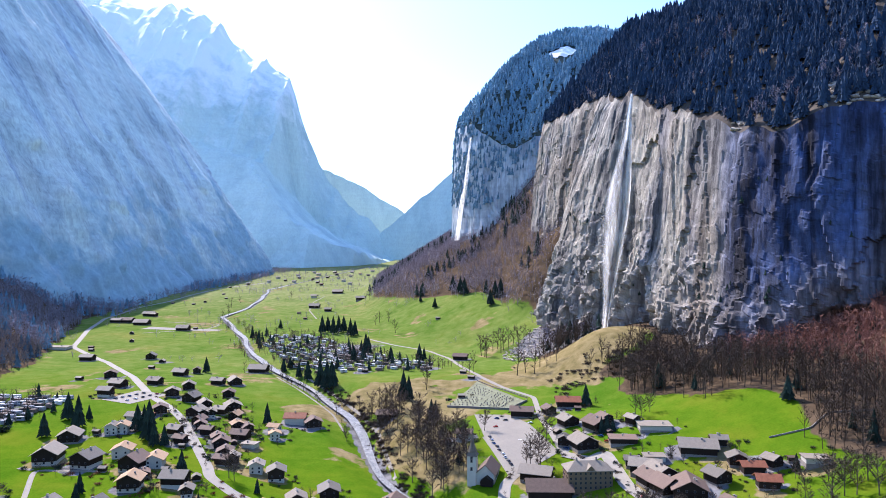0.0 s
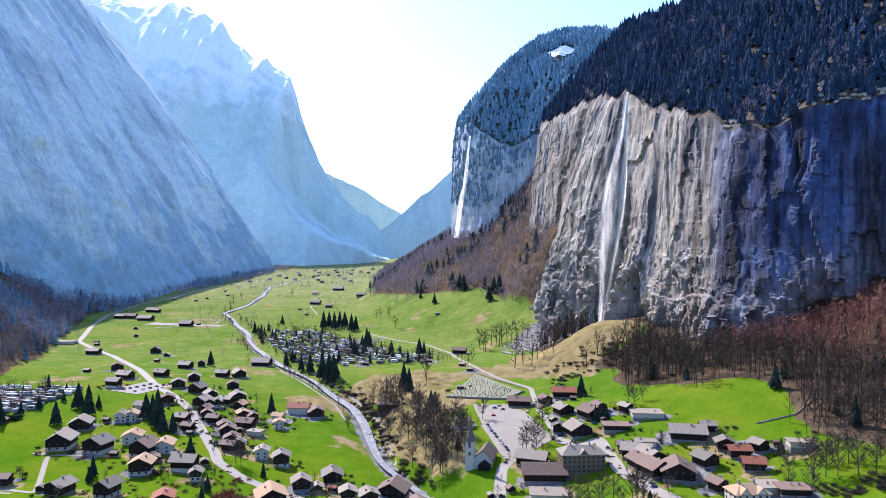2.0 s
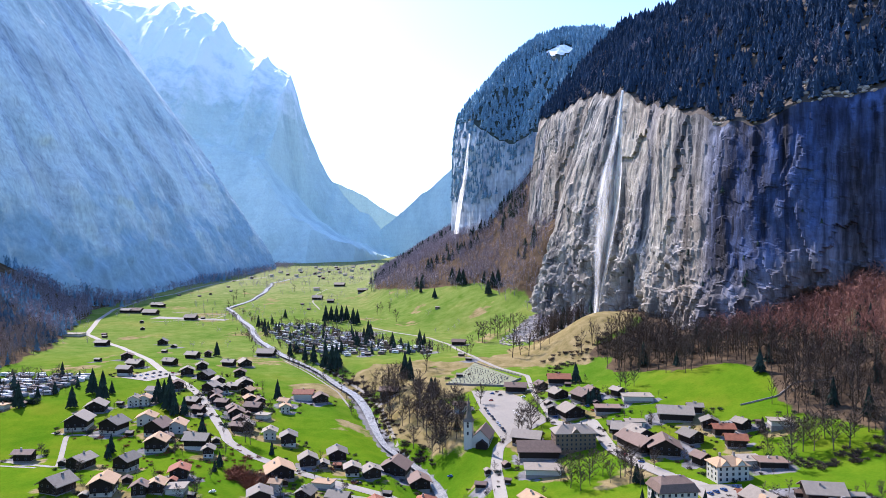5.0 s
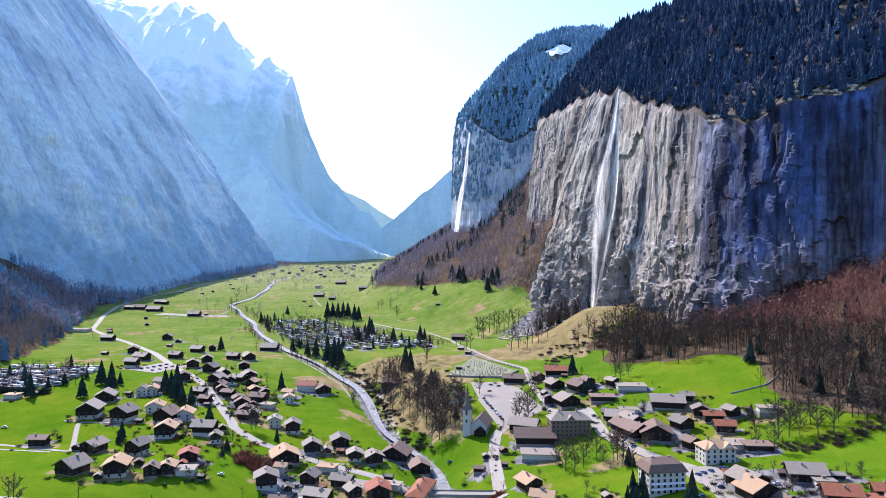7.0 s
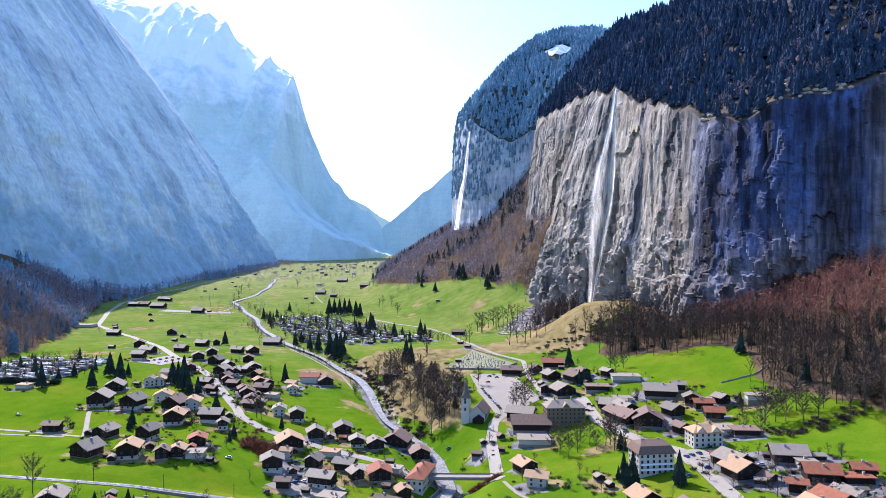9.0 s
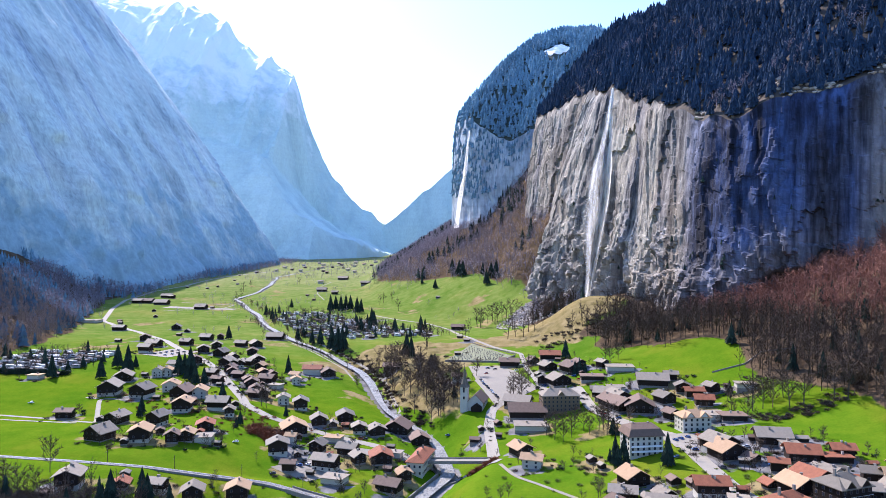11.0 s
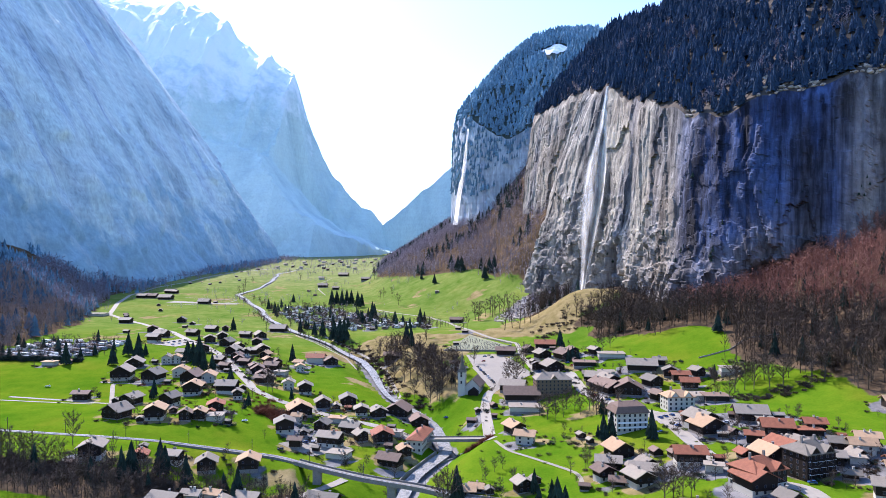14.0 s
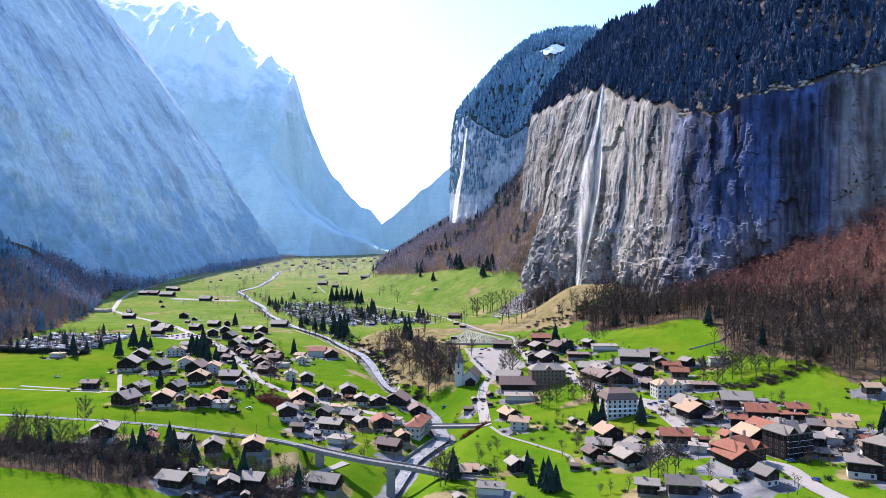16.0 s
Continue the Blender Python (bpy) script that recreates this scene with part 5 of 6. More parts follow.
def big_house(name, x, y, w, d, floors, turn, wall, roof_mat, label, mansard=False, bays=0, tall=3.0, gables=0, base=None):
    """A hotel: storeys of windows under a hipped or mansard roof."""
    zs = [float(ground(x + a, y + b)) for a in (-w / 2, w / 2) for b in (-d / 2, d / 2)]
    z0 = sum(zs) / 4
    h = thing(name, x, y, z0, turn, label, "hotel")
    a, b, top = w / 2, d / 2, floors * tall
    boxed("wall", (-a, -b, min(zs) - z0 - 1, a, b, top), wall, h)
    if base:
        boxed("base", (-a - 0.15, -b - 0.15, min(zs) - z0 - 1, a + 0.15, b + 0.15, tall), base, h)
    bm = bmesh.new()
    o = 1.0
    if mansard:
        rows = [(a + o, b + o, top), (a + o, b + o, top + 0.35), (a - 1.2, b - 1.2, top + 4.2), (a - b * 0.55, 0.3, top + 6.6)]
    else:
        rows = [(a + o, b + o, top), (a + o, b + o, top + 0.35), (max(a - b * 0.8, 0.5), 0.25, top + 0.35 + b * 0.62)]
    rings = [[bm.verts.new((sx * p, sy * q, z)) for sx, sy in ((-1, -1), (1, -1), (1, 1), (-1, 1))] for p, q, z in rows]
    bm.faces.new(rings[0][::-1])
    bm.faces.new(rings[-1])
    for lo, hi in zip(rings[:-1], rings[1:]):
        for k in range(4):
            j = (k + 1) % 4
            bm.faces.new((lo[k], lo[j], hi[j], hi[k]))
    rf = part("roof", bm, roof_mat, h)
    for k in range(gables):
        u = -a + (k + 0.5) * 2 * a / gables
        bm = bmesh.new()
        prism(bm, [(u - 2.2, -b - 0.6, top + 0.2), (u + 2.2, -b - 0.6, top + 0.2), (u + 2.2, -b - 0.6, top + 1.2), (u, -b - 0.6, top + 3.6), (u - 2.2, -b - 0.6, top + 1.2)], (0, b * 0.8, 0))
        part("dormer", bm, wall, rf)
        bm = bmesh.new()
        for s in (-1, 1):
            prism(bm, [(u, -b - 1.1, top + 3.7), (u + s * 2.9, -b - 1.1, top + 0.6), (u + s * 2.9, -b - 1.1, top + 0.9), (u, -b - 1.1, top + 4.0)][::s], (0, b, 0))
        part("dormer_roof", bm, roof_mat, rf)
    for cx in (-a * 0.5, a * 0.4):
        boxed("chimney", (cx - 0.5, -0.5, top + 2, cx + 0.5, 0.5, top + b * 0.62 + 2.4), M_STONE, h)
    nx_, ny_ = max(3, int(w / 3.2)), max(2, int(d / 3.4))
    for f in range(floors):
        for k in range(nx_):
            window(h, -a + (k + 0.5) * w / nx_, -b - (0.15 if base and not f else 0), f * tall + 0.9, 1.15, 1.5, (0, -1))
        for k in range(ny_):
            for s in (-1, 1):
                window(h, s * (a + (0.15 if base and not f else 0)), -b + (k + 0.5) * d / ny_, f * tall + 0.9, 1.15, 1.5, (s, 0))
    for f in range(1, bays + 1):
        bal = boxed("balcony", (-a * 0.92, -b - 1.3, f * tall - 0.15, a * 0.92, -b - 0.01, f * tall), M_WHITE, h)
        boxed("railing", (-a * 0.92, -b - 1.33, f * tall, a * 0.92, -b - 1.25, f * tall + 0.95), M_TIMBER if wall is M_TIMBER else M_WHITE, bal)
    return h


M_CREAM = plain("cream_render", (0.15, 0.108, 0.062), 0.2, 0.1)
church(24, 470)
big_house("grand_hotel", 92, 446, 29, 15, 4, 4, M_CREAM, ROOFS[4], "cream four-storey hotel with a grey hipped roof", gables=1)
big_house("white_hotel", 121, 322, 21, 15, 4, 8, M_PLASTER, ROOFS[1], "white hotel with a dark red-brown mansard roof", True, 2)
big_house("gabled_house", 165, 357, 19, 13, 3, 6, M_PLASTER, ROOFS[3], "white house with a pink-tiled roof and gables", gables=2)
big_house("street_hotel", 151, 205, 20, 16, 3, 24, M_TIMBER, ROOFS[2], "dark timber hotel on white base with red gabled roof", gables=2, base=M_PLASTER)
big_house("balcony_hotel", 206, 173, 18, 15, 5, 32, M_TIMBER, ROOFS[4], "dark hotel with rows of pale balconies and grey roof", bays=4, gables=1)
big_house("dark_guesthouse", 180, 214, 18, 15, 4, 20, M_TIMBER, ROOFS[0], "dark timber guesthouse with slate gables and pale balconies", bays=3, gables=2)
big_house("river_hall", -15, 378, 32, 11, 2, 77, M_PLASTER, ROOFS[2], "long white hall with a salmon roof along the river", bays=0, tall=4.2)


def bridge_road():
    """The road bridge: a flat deck with parapets between the banks."""
    b = thing("road_bridge", 9, 376, -12.6, 0, "flat concrete road bridge over the river", "bridge")
    p, q = Vector((28, -7, 2.6)), Vector((-27, 6, -1.4))
    d = (q - p).normalized()
    n = Vector((-d.y, d.x, 0)).normalized()
    for nm, u0, u1, z0, z1, mt in (("deck", -4.2, 4.2, -1.0, 0.0, M_ASPHALT), ("parapet", -4.5, -4.2, -1.1, 0.9, M_STONE), ("parapet", 4.2, 4.5, -1.1, 0.9, M_STONE)):
        bm = bmesh.new()
        prism(bm, [p + n * u + Vector((0, 0, z)) for u, z in ((u0, z0), (u1, z0), (u1, z1), (u0, z1))], q - p)
        part(nm, bm, mt, b)
    for s in (0.1, 0.9):
        bm = bmesh.new()
        c = p.lerp(q, s)
        box(bm, c.x - 2, c.y - 4.5, -9, c.x + 2, c.y + 4.5, c.z - 0.9)
        part("abutment", bm, M_STONE, b)


bridge_road()


def rail_line():
    """The railway: bed, rails and the viaduct where it crosses the river."""
    p = RAIL
    s = np.concatenate([[0], np.cumsum(np.hypot(*np.diff(p[:, :2], axis=0).T))])
    t = np.arange(0, s[-1], 4.0)
    q = np.stack([np.interp(t, s, p[:, k]) for k in range(3)], -1)
    for _ in range(6):
        q[1:-1] = 0.25 * q[:-2] + 0.5 * q[1:-1] + 0.25 * q[2:]
    d = np.gradient(q[:, :2], axis=0)
    n = np.stack([-d[:, 1], d[:, 0]], -1) / np.hypot(d[:, 0], d[:, 1])[:, None]

    def strip(name, u0, u1, z0, z1, mat, rows, parent=None):
        prof = [(u0, z0), (u0, z1), (u1, z1), (u1, z0)]
        v = np.stack([np.concatenate([q[rows, :2] + n[rows] * u, q[rows, 2:] + z], -1) for u, z in prof], 1)
        k = len(v)
        ob = new(name, mesh_of(name, v.reshape(-1, 3), grid_faces(k, 4), mat))
        if parent:
            ob.parent = parent
        return ob

    land, over = q[:, 0] < -84, q[:, 0] >= -88
    bed = strip("railway_bed", -1.9, 1.9, -5, 0, M_STONE, land)
    tagged(bed, "grey ballast railway embankment beside the field", "railway", kind="structure")
    v = new("railway_viaduct")
    tagged(v, "stone and concrete railway viaduct across the river", "bridge")
    strip("deck", -2.8, 2.8, -1.3, 0, M_ASPHALT, over, v)
    strip("parapet", -3.1, -2.8, -1.4, 1.0, M_STONE, over, v)
    strip("parapet", 2.8, 3.1, -1.4, 1.0, M_STONE, over, v)
    for k in np.where(over)[0][4::13]:
        bm = bmesh.new()
        x, y, z = q[k]
        g = float(ground(x, y)) - 2
        box(bm, x - 2.4, y - 2.6, g, x + 2.4, y + 2.6, z - 1.2)
        part("pier", bm, M_STONE, v)
    track = new("railway_track")
    tagged(track, "steel rails of a narrow railway", "railway")
    every = np.ones(len(q), bool)
    strip("rail", -0.6, -0.45, 0.02, 0.2, M_METAL, every, track)
    strip("rail", 0.45, 0.6, 0.02, 0.2, M_METAL, every, track)
    mast = None
    for k in range(6, len(q), 10):
        at = Matrix.Translation((q[k, 0] + n[k, 0] * 2.4, q[k, 1] + n[k, 1] * 2.4, q[k, 2] - 0.3))
        if mast:
            copy_thing(mast, at)
            continue
        mast = tagged(new("catenary_mast"), "thin dark railway mast beside the track", "mast", "railway masts")
        boxed("pole", (-0.12, -0.12, -1, 0.12, 0.12, 8.2), M_IRON, mast)
        boxed("arm", (-0.06, -2.8, 6.6, 0.06, 0.0, 6.75), M_IRON, mast)
        mast.matrix_basis = at


rail_line()


def slab_of(name, corners, lift, mat, label, category):
    """A paved yard that follows the ground inside four corners."""
    c = np.array(corners, float)
    u, v = np.meshgrid(np.linspace(0, 1, 22), np.linspace(0, 1, 22))
    P = (c[0] * (1 - u)[..., None] + c[1] * u[..., None]) * (1 - v)[..., None] + (c[3] * (1 - u)[..., None] + c[2] * u[..., None]) * v[..., None]
    z = ground(P[..., 0], P[..., 1]) + lift
    return tagged(new(name, mesh_of(name, np.concatenate([P, z[..., None]], -1).reshape(-1, 3), grid_faces(22, 22), mat, True)), label, category, kind="structure")


slab_of("car_park", [(44, 474), (84, 508), (71, 592), (30, 560)], 0.3, M_ASPHALT, "large pale asphalt car park behind the church", "car park")
slab_of("upper_car_park", [(32, 556), (72, 588), (60, 622), (27, 634)], 0.26, M_ASPHALT, "pale asphalt yard below the cemetery", "car park")
slab_of("square", [(140, 330), (160, 322), (168, 345), (140, 352)], 0.3, M_ASPHALT, "pale paved square on the main street", "square")
slab_of("cemetery_ground", [(2, 668), (60, 642), (78, 668), (36, 762)], 0.18, plain("turf_and_gravel", (0.17, 0.17, 0.085), 0.22, 0.55), "cemetery ground of turf and pale gravel strips", "cemetery")
slab_of("village_car_park", [(-334, 664), (-300, 650), (-278, 690), (-318, 708)], 0.25, M_ASPHALT, "pale asphalt car park beside the valley road", "car park")
slab_of("farm_yard", [(-572, 1288), (-425, 1284), (-422, 1306), (-566, 1322)], 0.3, M_ASPHALT, "pale yard of a large farm in the meadows", "yard")
slab_of("station_yard", [(-110, 344), (-84, 330), (-60, 352), (-92, 366)], 0.2, M_ASPHALT, "pale asphalt yard beside the railway", "yard")
slab_of("riverside_yard", [(-75, 388), (-30, 382), (-36, 396), (-72, 402)], 0.24, M_ASPHALT, "asphalt yard between riverside houses", "yard")

# road markings on the car park
for k in range(6):
    x, y = 66 + 1.5 * k, 545 - 6 * k
    m = boxed("parking_line", (-2.2, -0.25, 0, 2.2, 0.25, 0.02), M_WHITE, None)
    m.matrix_world = pose(x - 6, y, float(ground(x - 6, y)) + 0.36, 0, 0, 20)
    tagged(m, "worn white painted parking line on asphalt", "marking", "parking lines")


def wall_line(name, line, high, thick, mat, label, category):
    p = np.array(line, float)
    s = np.concatenate([[0], np.cumsum(np.hypot(*np.diff(p, axis=0).T))])
    t = np.arange(0, s[-1] + 1.5, 3.0)
    q = np.stack([np.interp(t, s, p[:, k]) for k in range(2)], -1)
    d = np.gradient(q, axis=0)
    n = np.stack([-d[:, 1], d[:, 0]], -1) / np.hypot(d[:, 0], d[:, 1])[:, None] * thick / 2
    z = ground(q[:, 0], q[:, 1])[:, None]
    v = np.stack([np.concatenate([q + n * a, z + b], -1) for a, b in ((-1, -0.8), (-1, high), (1, high), (1, -0.8))], 1)
    return tagged(new(name, mesh_of(name, v.reshape(-1, 3), grid_faces(len(v), 4), mat)), label, category)


wall_line("cemetery_wall", [(2, 666), (60, 640), (80, 666)], 2.0, 0.5, M_STONE, "dark stone cemetery wall above the car park", "wall")
wall_line("field_wall", [(222, 470), (246, 462), (262, 470), (285, 455)], 1.1, 0.5, M_STONE, "dry stone wall across the sloping meadow", "wall")
wall_line("river_wall", [(-3, 352), (12, 366), (6, 392), (-4, 420)], 1.2, 0.6, M_STONE, "grey stone embankment wall along the river", "wall")
wall_line("embankment_wall", [(float(river_x(v)) - 8.5, v) for v in range(292, 412, 8)], 3.6, 0.7, M_STONE, "dark stone embankment wall below the riverside houses", "wall")
wall_line("cemetery_path_wall", [(36, 764), (82, 676)], 1.0, 0.4, M_STONE, "low stone wall along the cemetery lane", "wall")


def gravestones():
    rng = random.Random(3)
    first = None
    for k in range(130):
        u, v = (k % 13) / 13, (k // 13) / 10
        a, b = Vector((6, 674)).lerp(Vector((38, 748)), v), Vector((58, 650)).lerp(Vector((72, 672)), v)
        p = a.lerp(b, u + rng.uniform(-0.02, 0.02))
        if 0.42 < v < 0.52 or 0.45 < u < 0.52:
            continue
        at = pose(p.x, p.y, float(ground(p.x, p.y)) + 0.1, 0, 0, rng.uniform(-8, 8))
        if first:
            copy_thing(first, at)
            continue
        first = tagged(new("gravestone"), "small upright gravestone on a planted grave", "gravestone", "gravestones")
        bm = bmesh.new()
        prism(bm, [(-0.5, 0, 0), (0.5, 0, 0), (0.5, 0, 1.1), (0.25, 0, 1.4), (-0.25, 0, 1.4), (-0.5, 0, 1.1)], (0, 0.25, 0))
        part("stone", bm, M_STONE, first)
        first.matrix_basis = at


gravestones()


def car_model(paint, word):
    c = tagged(new("car"), word + " parked car on the asphalt", "car", "parked cars")
    bm = bmesh.new()
    prism(bm, [(-0.88, -2.1, 0.35), (-0.88, 2.1, 0.35), (-0.88, 2.1, 0.8), (-0.88, 1.2, 0.95), (-0.88, -1.9, 0.95), (-0.88, -2.1, 0.75)], (1.76, 0, 0))
    part("body", bm, paint, c)
    bm = bmesh.new()
    prism(bm, [(-0.78, -1.75, 0.94), (-0.78, 1.1, 0.94), (-0.78, 0.35, 1.46), (-0.78, -1.3, 1.46)], (1.56, 0, 0))
    part("cabin_glass", bm, M_GLASS, c)
    boxed("car_roof", (-0.74, -1.25, 1.455, 0.74, 0.3, 1.5), paint, c)
    for sx in (-0.9, 0.72):
        for sy in (-1.3, 1.3):
            bm = bmesh.new()
            a = [math.tau * k / 10 for k in range(10)]
            prism(bm, [(sx, sy + 0.33 * math.cos(t), 0.33 + 0.33 * math.sin(t)) for t in a], (0.18, 0, 0))
            part("wheel", bm, M_IRON, c)
    return c


def park(rows):
    rng = random.Random(8)
    for k, row in enumerate(rows.split(",")):
        x, y, turn = (float(v) for v in row.split())
        m = CARS[rng.randrange(len(CARS))]
        at = pose(x, y, float(ground(x, y)) + 0.3, 0, 0, turn)
        if m not in used_cars:
            m.matrix_basis = at
            used_cars.add(m)
        else:
            copy_thing(m, at)


CARS = [car_model(plain("car_paint_" + w, col, 1, 0.05, 0.3, 0.2), w) for w, col in (("white", (0.75, 0.75, 0.75)), ("dark_grey", (0.06, 0.06, 0.07)), ("silver", (0.45, 0.46, 0.48)), ("blue", (0.04, 0.09, 0.25)), ("red", (0.35, 0.03, 0.02)))]
for c, w in zip(CARS, ("white", "dark grey", "silver", "blue", "red")):
    c["label"] = w + " parked car on the asphalt"
used_cars = set()
park("36 558 20, 37 550 20, 38 541 20, 40 533 20, 41 525 20, 43 517 20, 44 510 20, 46 502 20, 47 496 20, 43 586 95, 53 605 95, 46 613 90, 73 588 100, 88 519 60, 90 512 60, 150 312 80, 136 303 95, 118 521 70, 120 509 70, 115 530 70, 168 533 80, 171 529 80, 163 530 80")
park("153 279 60, 179 309 90, 179 277 80, -58 421 70, -62 423 70, -78 414 60, -331 455 90, -106 334 95, 205 239 90, 191 240 90, 135 254 20, 4 449 90, -140 369 90, -77 365 70, 155 225 40, 175 201 70, 173 174 20, 154 196 60")
park("-322 668 65, -318 674 65, -314 680 65, -310 687 65, -306 694 65, -308 662 65, -303 669 65, -299 676 65, -295 683 65, -291 690 65, -97 350 70, -93 352 70, -88 355 70, 146 334 20, 150 336 20, 155 338 20, 163 341 20, 127 399 75, 120 415 80, 112 458 85")


def caravan_models():
    out = []
    for mat, w in ((plain("white_panels", (0.60, 0.58, 0.52), 0.5, 0.1), "white"), (plain("brown_panels", (0.16, 0.12, 0.09), 0.5, 0.2), "brown"), (plain("grey_awning", (0.26, 0.26, 0.26), 0.5, 0.1), "grey")):
        c = tagged(new("caravan"), w + " caravan with an awning on the camp ground", "caravan", "caravans")
        bm = bmesh.new()
        prism(bm, [(-1.2, -3.0, 0.5), (-1.2, 3.0, 0.5), (-1.2, 3.2, 1.6), (-1.2, 2.8, 2.7), (-1.2, -2.8, 2.7), (-1.2, -3.1, 1.5)], (2.4, 0, 0))
        part("body", bm, mat, c)
        boxed("pane", (-1.23, -1.2, 1.5, 1.23, 1.4, 2.1), M_GLASS, c)
        boxed("awning", (1.22, -2.2, 0.0, 3.6, 2.2, 2.2), mat, c)
        out.append(c)
    return out


def camp(models, spots):
    rng = random.Random(4)
    for k, (x, y) in enumerate(spots):
        m = models[k % 3]
        at = pose(x, y, float(ground(x, y)), 0, 0, rng.choice((70, 80, 95, 10)) + rng.uniform(-12, 12)) @ Matrix.Scale(1.2, 4)
        if k < 3:
            m.matrix_basis = at
        else:
            copy_thing(m, at)


def camp_spots():
    rng = random.Random(6)
    out = []
    for k in range(1500):
        x, y = rng.uniform(-300, -20), rng.uniform(850, 1230)
        d = x - float(river_x(y))
        if 25 < d < 205 - 0.25 * (y - 850) and y < 1200 and all(math.hypot(x - a, y - b) > 10.0 for a, b in out):
            out.append((x, y))
    left = []
    for k in range(1200):
        x, y = rng.uniform(-458, -366), rng.uniform(566, 668)
        if all(math.hypot(x - a, y - b) > 8.0 for a, b in left):
            left.append((x, y))
    return out[:190] + left[:85]


camp(caravan_models(), camp_spots())

# ---------------------------------------------------------------- single trees
SPRUCE_MODELS = spruce_things()
BARE_MODELS = bare_things(M_TWIG, "tall leafless tree with fine brown twigs", "bare trees")


def places(text):
    return [tuple(float(v) for v in row.split()) for row in text.split(",")]


spruce_places = places("-363 540 25, -368 576 12, -361 591 13, -319 543 21, -327 593 25, -307 572 28, -310 595 14, -232 433 15, -229 422 11, -254 564 23, -251 570 21, -234 540 33, -225 527 21, -218 530 17, -181 468 19, -163 626 21, -151 416 12, -151 406 8, -214 910 22, -207 917 17, -184 864 22, -169 845 27, -147 808 33")
spruce_places += places("-137 796 34, -131 793 33, -137 873 19, -125 943 23, -115 973 21, -112 1001 27, -73 934 22, -43 710 30, -37 701 27, -34 928 26, -28 945 19, -13 643 16, -9 627 18, 130 632 21, 120 527 14, 124 526 15, 129 527 11, 19 506 15, 10 508 12")
spruce_places += places("129 297 19, 110 320 15, 107 329 13, 116 371 13, 240 230 17, 50 241 14, 9 240 19, 11 242 13, 102 312 12, 103 306 14, 108 307 12, 101 318 9, 128 293 18, 219 428 11, 118 367 8, 55 214 17, 57 210 19, 61 211 14, 50 223 11, 9 250 15, -184 241 14, -177 240 9, -169 255 20, -156 262 22, -155 266 17, -111 256 19, -175 259 10, -126 456 11")
spruce_places += places("-219 1229 34, -211 1242 31, -197 1215 34, -189 1227 34, -182 1240 31, -162 1184 33, -156 1197 28, -118 1029 29, -115 1039 22, -309 1293 19, -336 1198 24, -307 1130 22, -302 867 21, -17 1289 21, 80 1178 29, 100 1204 34, 91 1214 30, 77 1246 27, 32 1308 34, 39 1290 34, 18 1340 34")
set_out(SPRUCE_MODELS, spruce_places)
bare_places = places("78 382 17, 83 376 15, 74 394 16, 90 381 18, 112 383 21, 116 383 20, 106 201 21, 110 201 18, 119 203 14, 204 363 19, 218 387 26, 226 389 24, 232 387 22, 241 381 26, 249 378 24, 266 370 29, 273 367 27, 205 391 17, 66 482 25, 60 487 24, 83 269 13, 109 253 10, 37 284 9, 26 268 8, 152 158 7, 80 197 6, 85 196 7, 131 191 8, 201 205 7, 214 252 8, -240 254 19, -224 244 22, -220 249 21, -210 246 19, -209 257 16, -237 244 16, -248 275 15, -219 288 21, -171 231 12, -155 258 13, -146 261 12, -130 262 13, -230 387 9, -61 315 11, -49 301 10, -28 275 20, 2 231 18, 5 233 21, -1 254 16, -47 320 9, 94 253 10, 109 211 14, 116 206 17, 123 210 16")
bare_places += places("25 287 7, 32 280 9, 42 267 7, 111 231 9, 269 385 17, 280 380 17, 244 396 22, 227 407 18, 238 403 20, 233 401 16, 257 386 16, 287 371 17, 298 364 21, 308 358 24, 317 354 24, 213 418 14, 316 344 24, 109 383 20, 112 372 16, 116 363 14, 100 390 17, 95 399 18, 87 398 16, 82 408 15, 102 379 14")
bare_places += places("78 533 26, 69 508 22, 33 578 19, 58 495 13, 132 388 12, -151 476 22, -146 472 19, 34 813 26, -21 761 29, -147 358 11, 93 784 26, 82 775 32, 101 771 32, 110 790 33, 97 868 29, 116 776 23, 127 776 23, 156 562 19, 158 551 18, 169 566 17, -258 881 17, -20 742 28, 28 791 20")
bare_places += places("53 973 32, 59 951 34, 57 963 34, 70 984 29, 77 987 33, 84 974 31, 92 974 32, 98 976 29, 105 962 32, 113 967 27, 119 951 24, 80 965 32, -86 1211 26, -133 1327 24, -126 1338 24, -107 1324 22, -466 1442 29, -481 1527 30, -509 1638 27, -504 1691 25, -395 1769 23, -172 1592 26, -82 1565 26")
# the grove along the river behind the church, and trees on the banks
grove = random.Random(12)
while len(bare_places) < 205:
    y = grove.uniform(480, 690)
    x = float(river_x(y)) + grove.uniform(15, 34 + 42 * math.sin((y - 470) / 225 * math.pi))
    if math.hypot(x - 22, y - 476) > 18:
        bare_places.append((x, y, grove.uniform(15, 27)))
for k in range(70):
    y = grove.uniform(560, 1500)
    s = grove.choice((-1, 1))
    bare_places.append((float(river_x(y)) + s * grove.uniform(12, 20), y, grove.uniform(7, 14)))
for k in range(400):
    hx, hy, hw = HOUSE_SPOTS[grove.randrange(len(HOUSE_SPOTS))]
    a, r = grove.uniform(0, math.tau), grove.uniform(9, 22)
    x, y = hx + r * math.cos(a), hy + r * math.sin(a)
    if k < 330 and y < 700 and abs(x - float(river_x(y))) > 14 and min(math.hypot(x - p, y - q) - 0.62 * w for p, q, w in HOUSE_SPOTS) > 2.5:
        bare_places.append((x, y, grove.uniform(4.5, 9.5)))
bare_places.sort(key=lambda p: p[1])
set_out(BARE_MODELS, bare_places[:300])
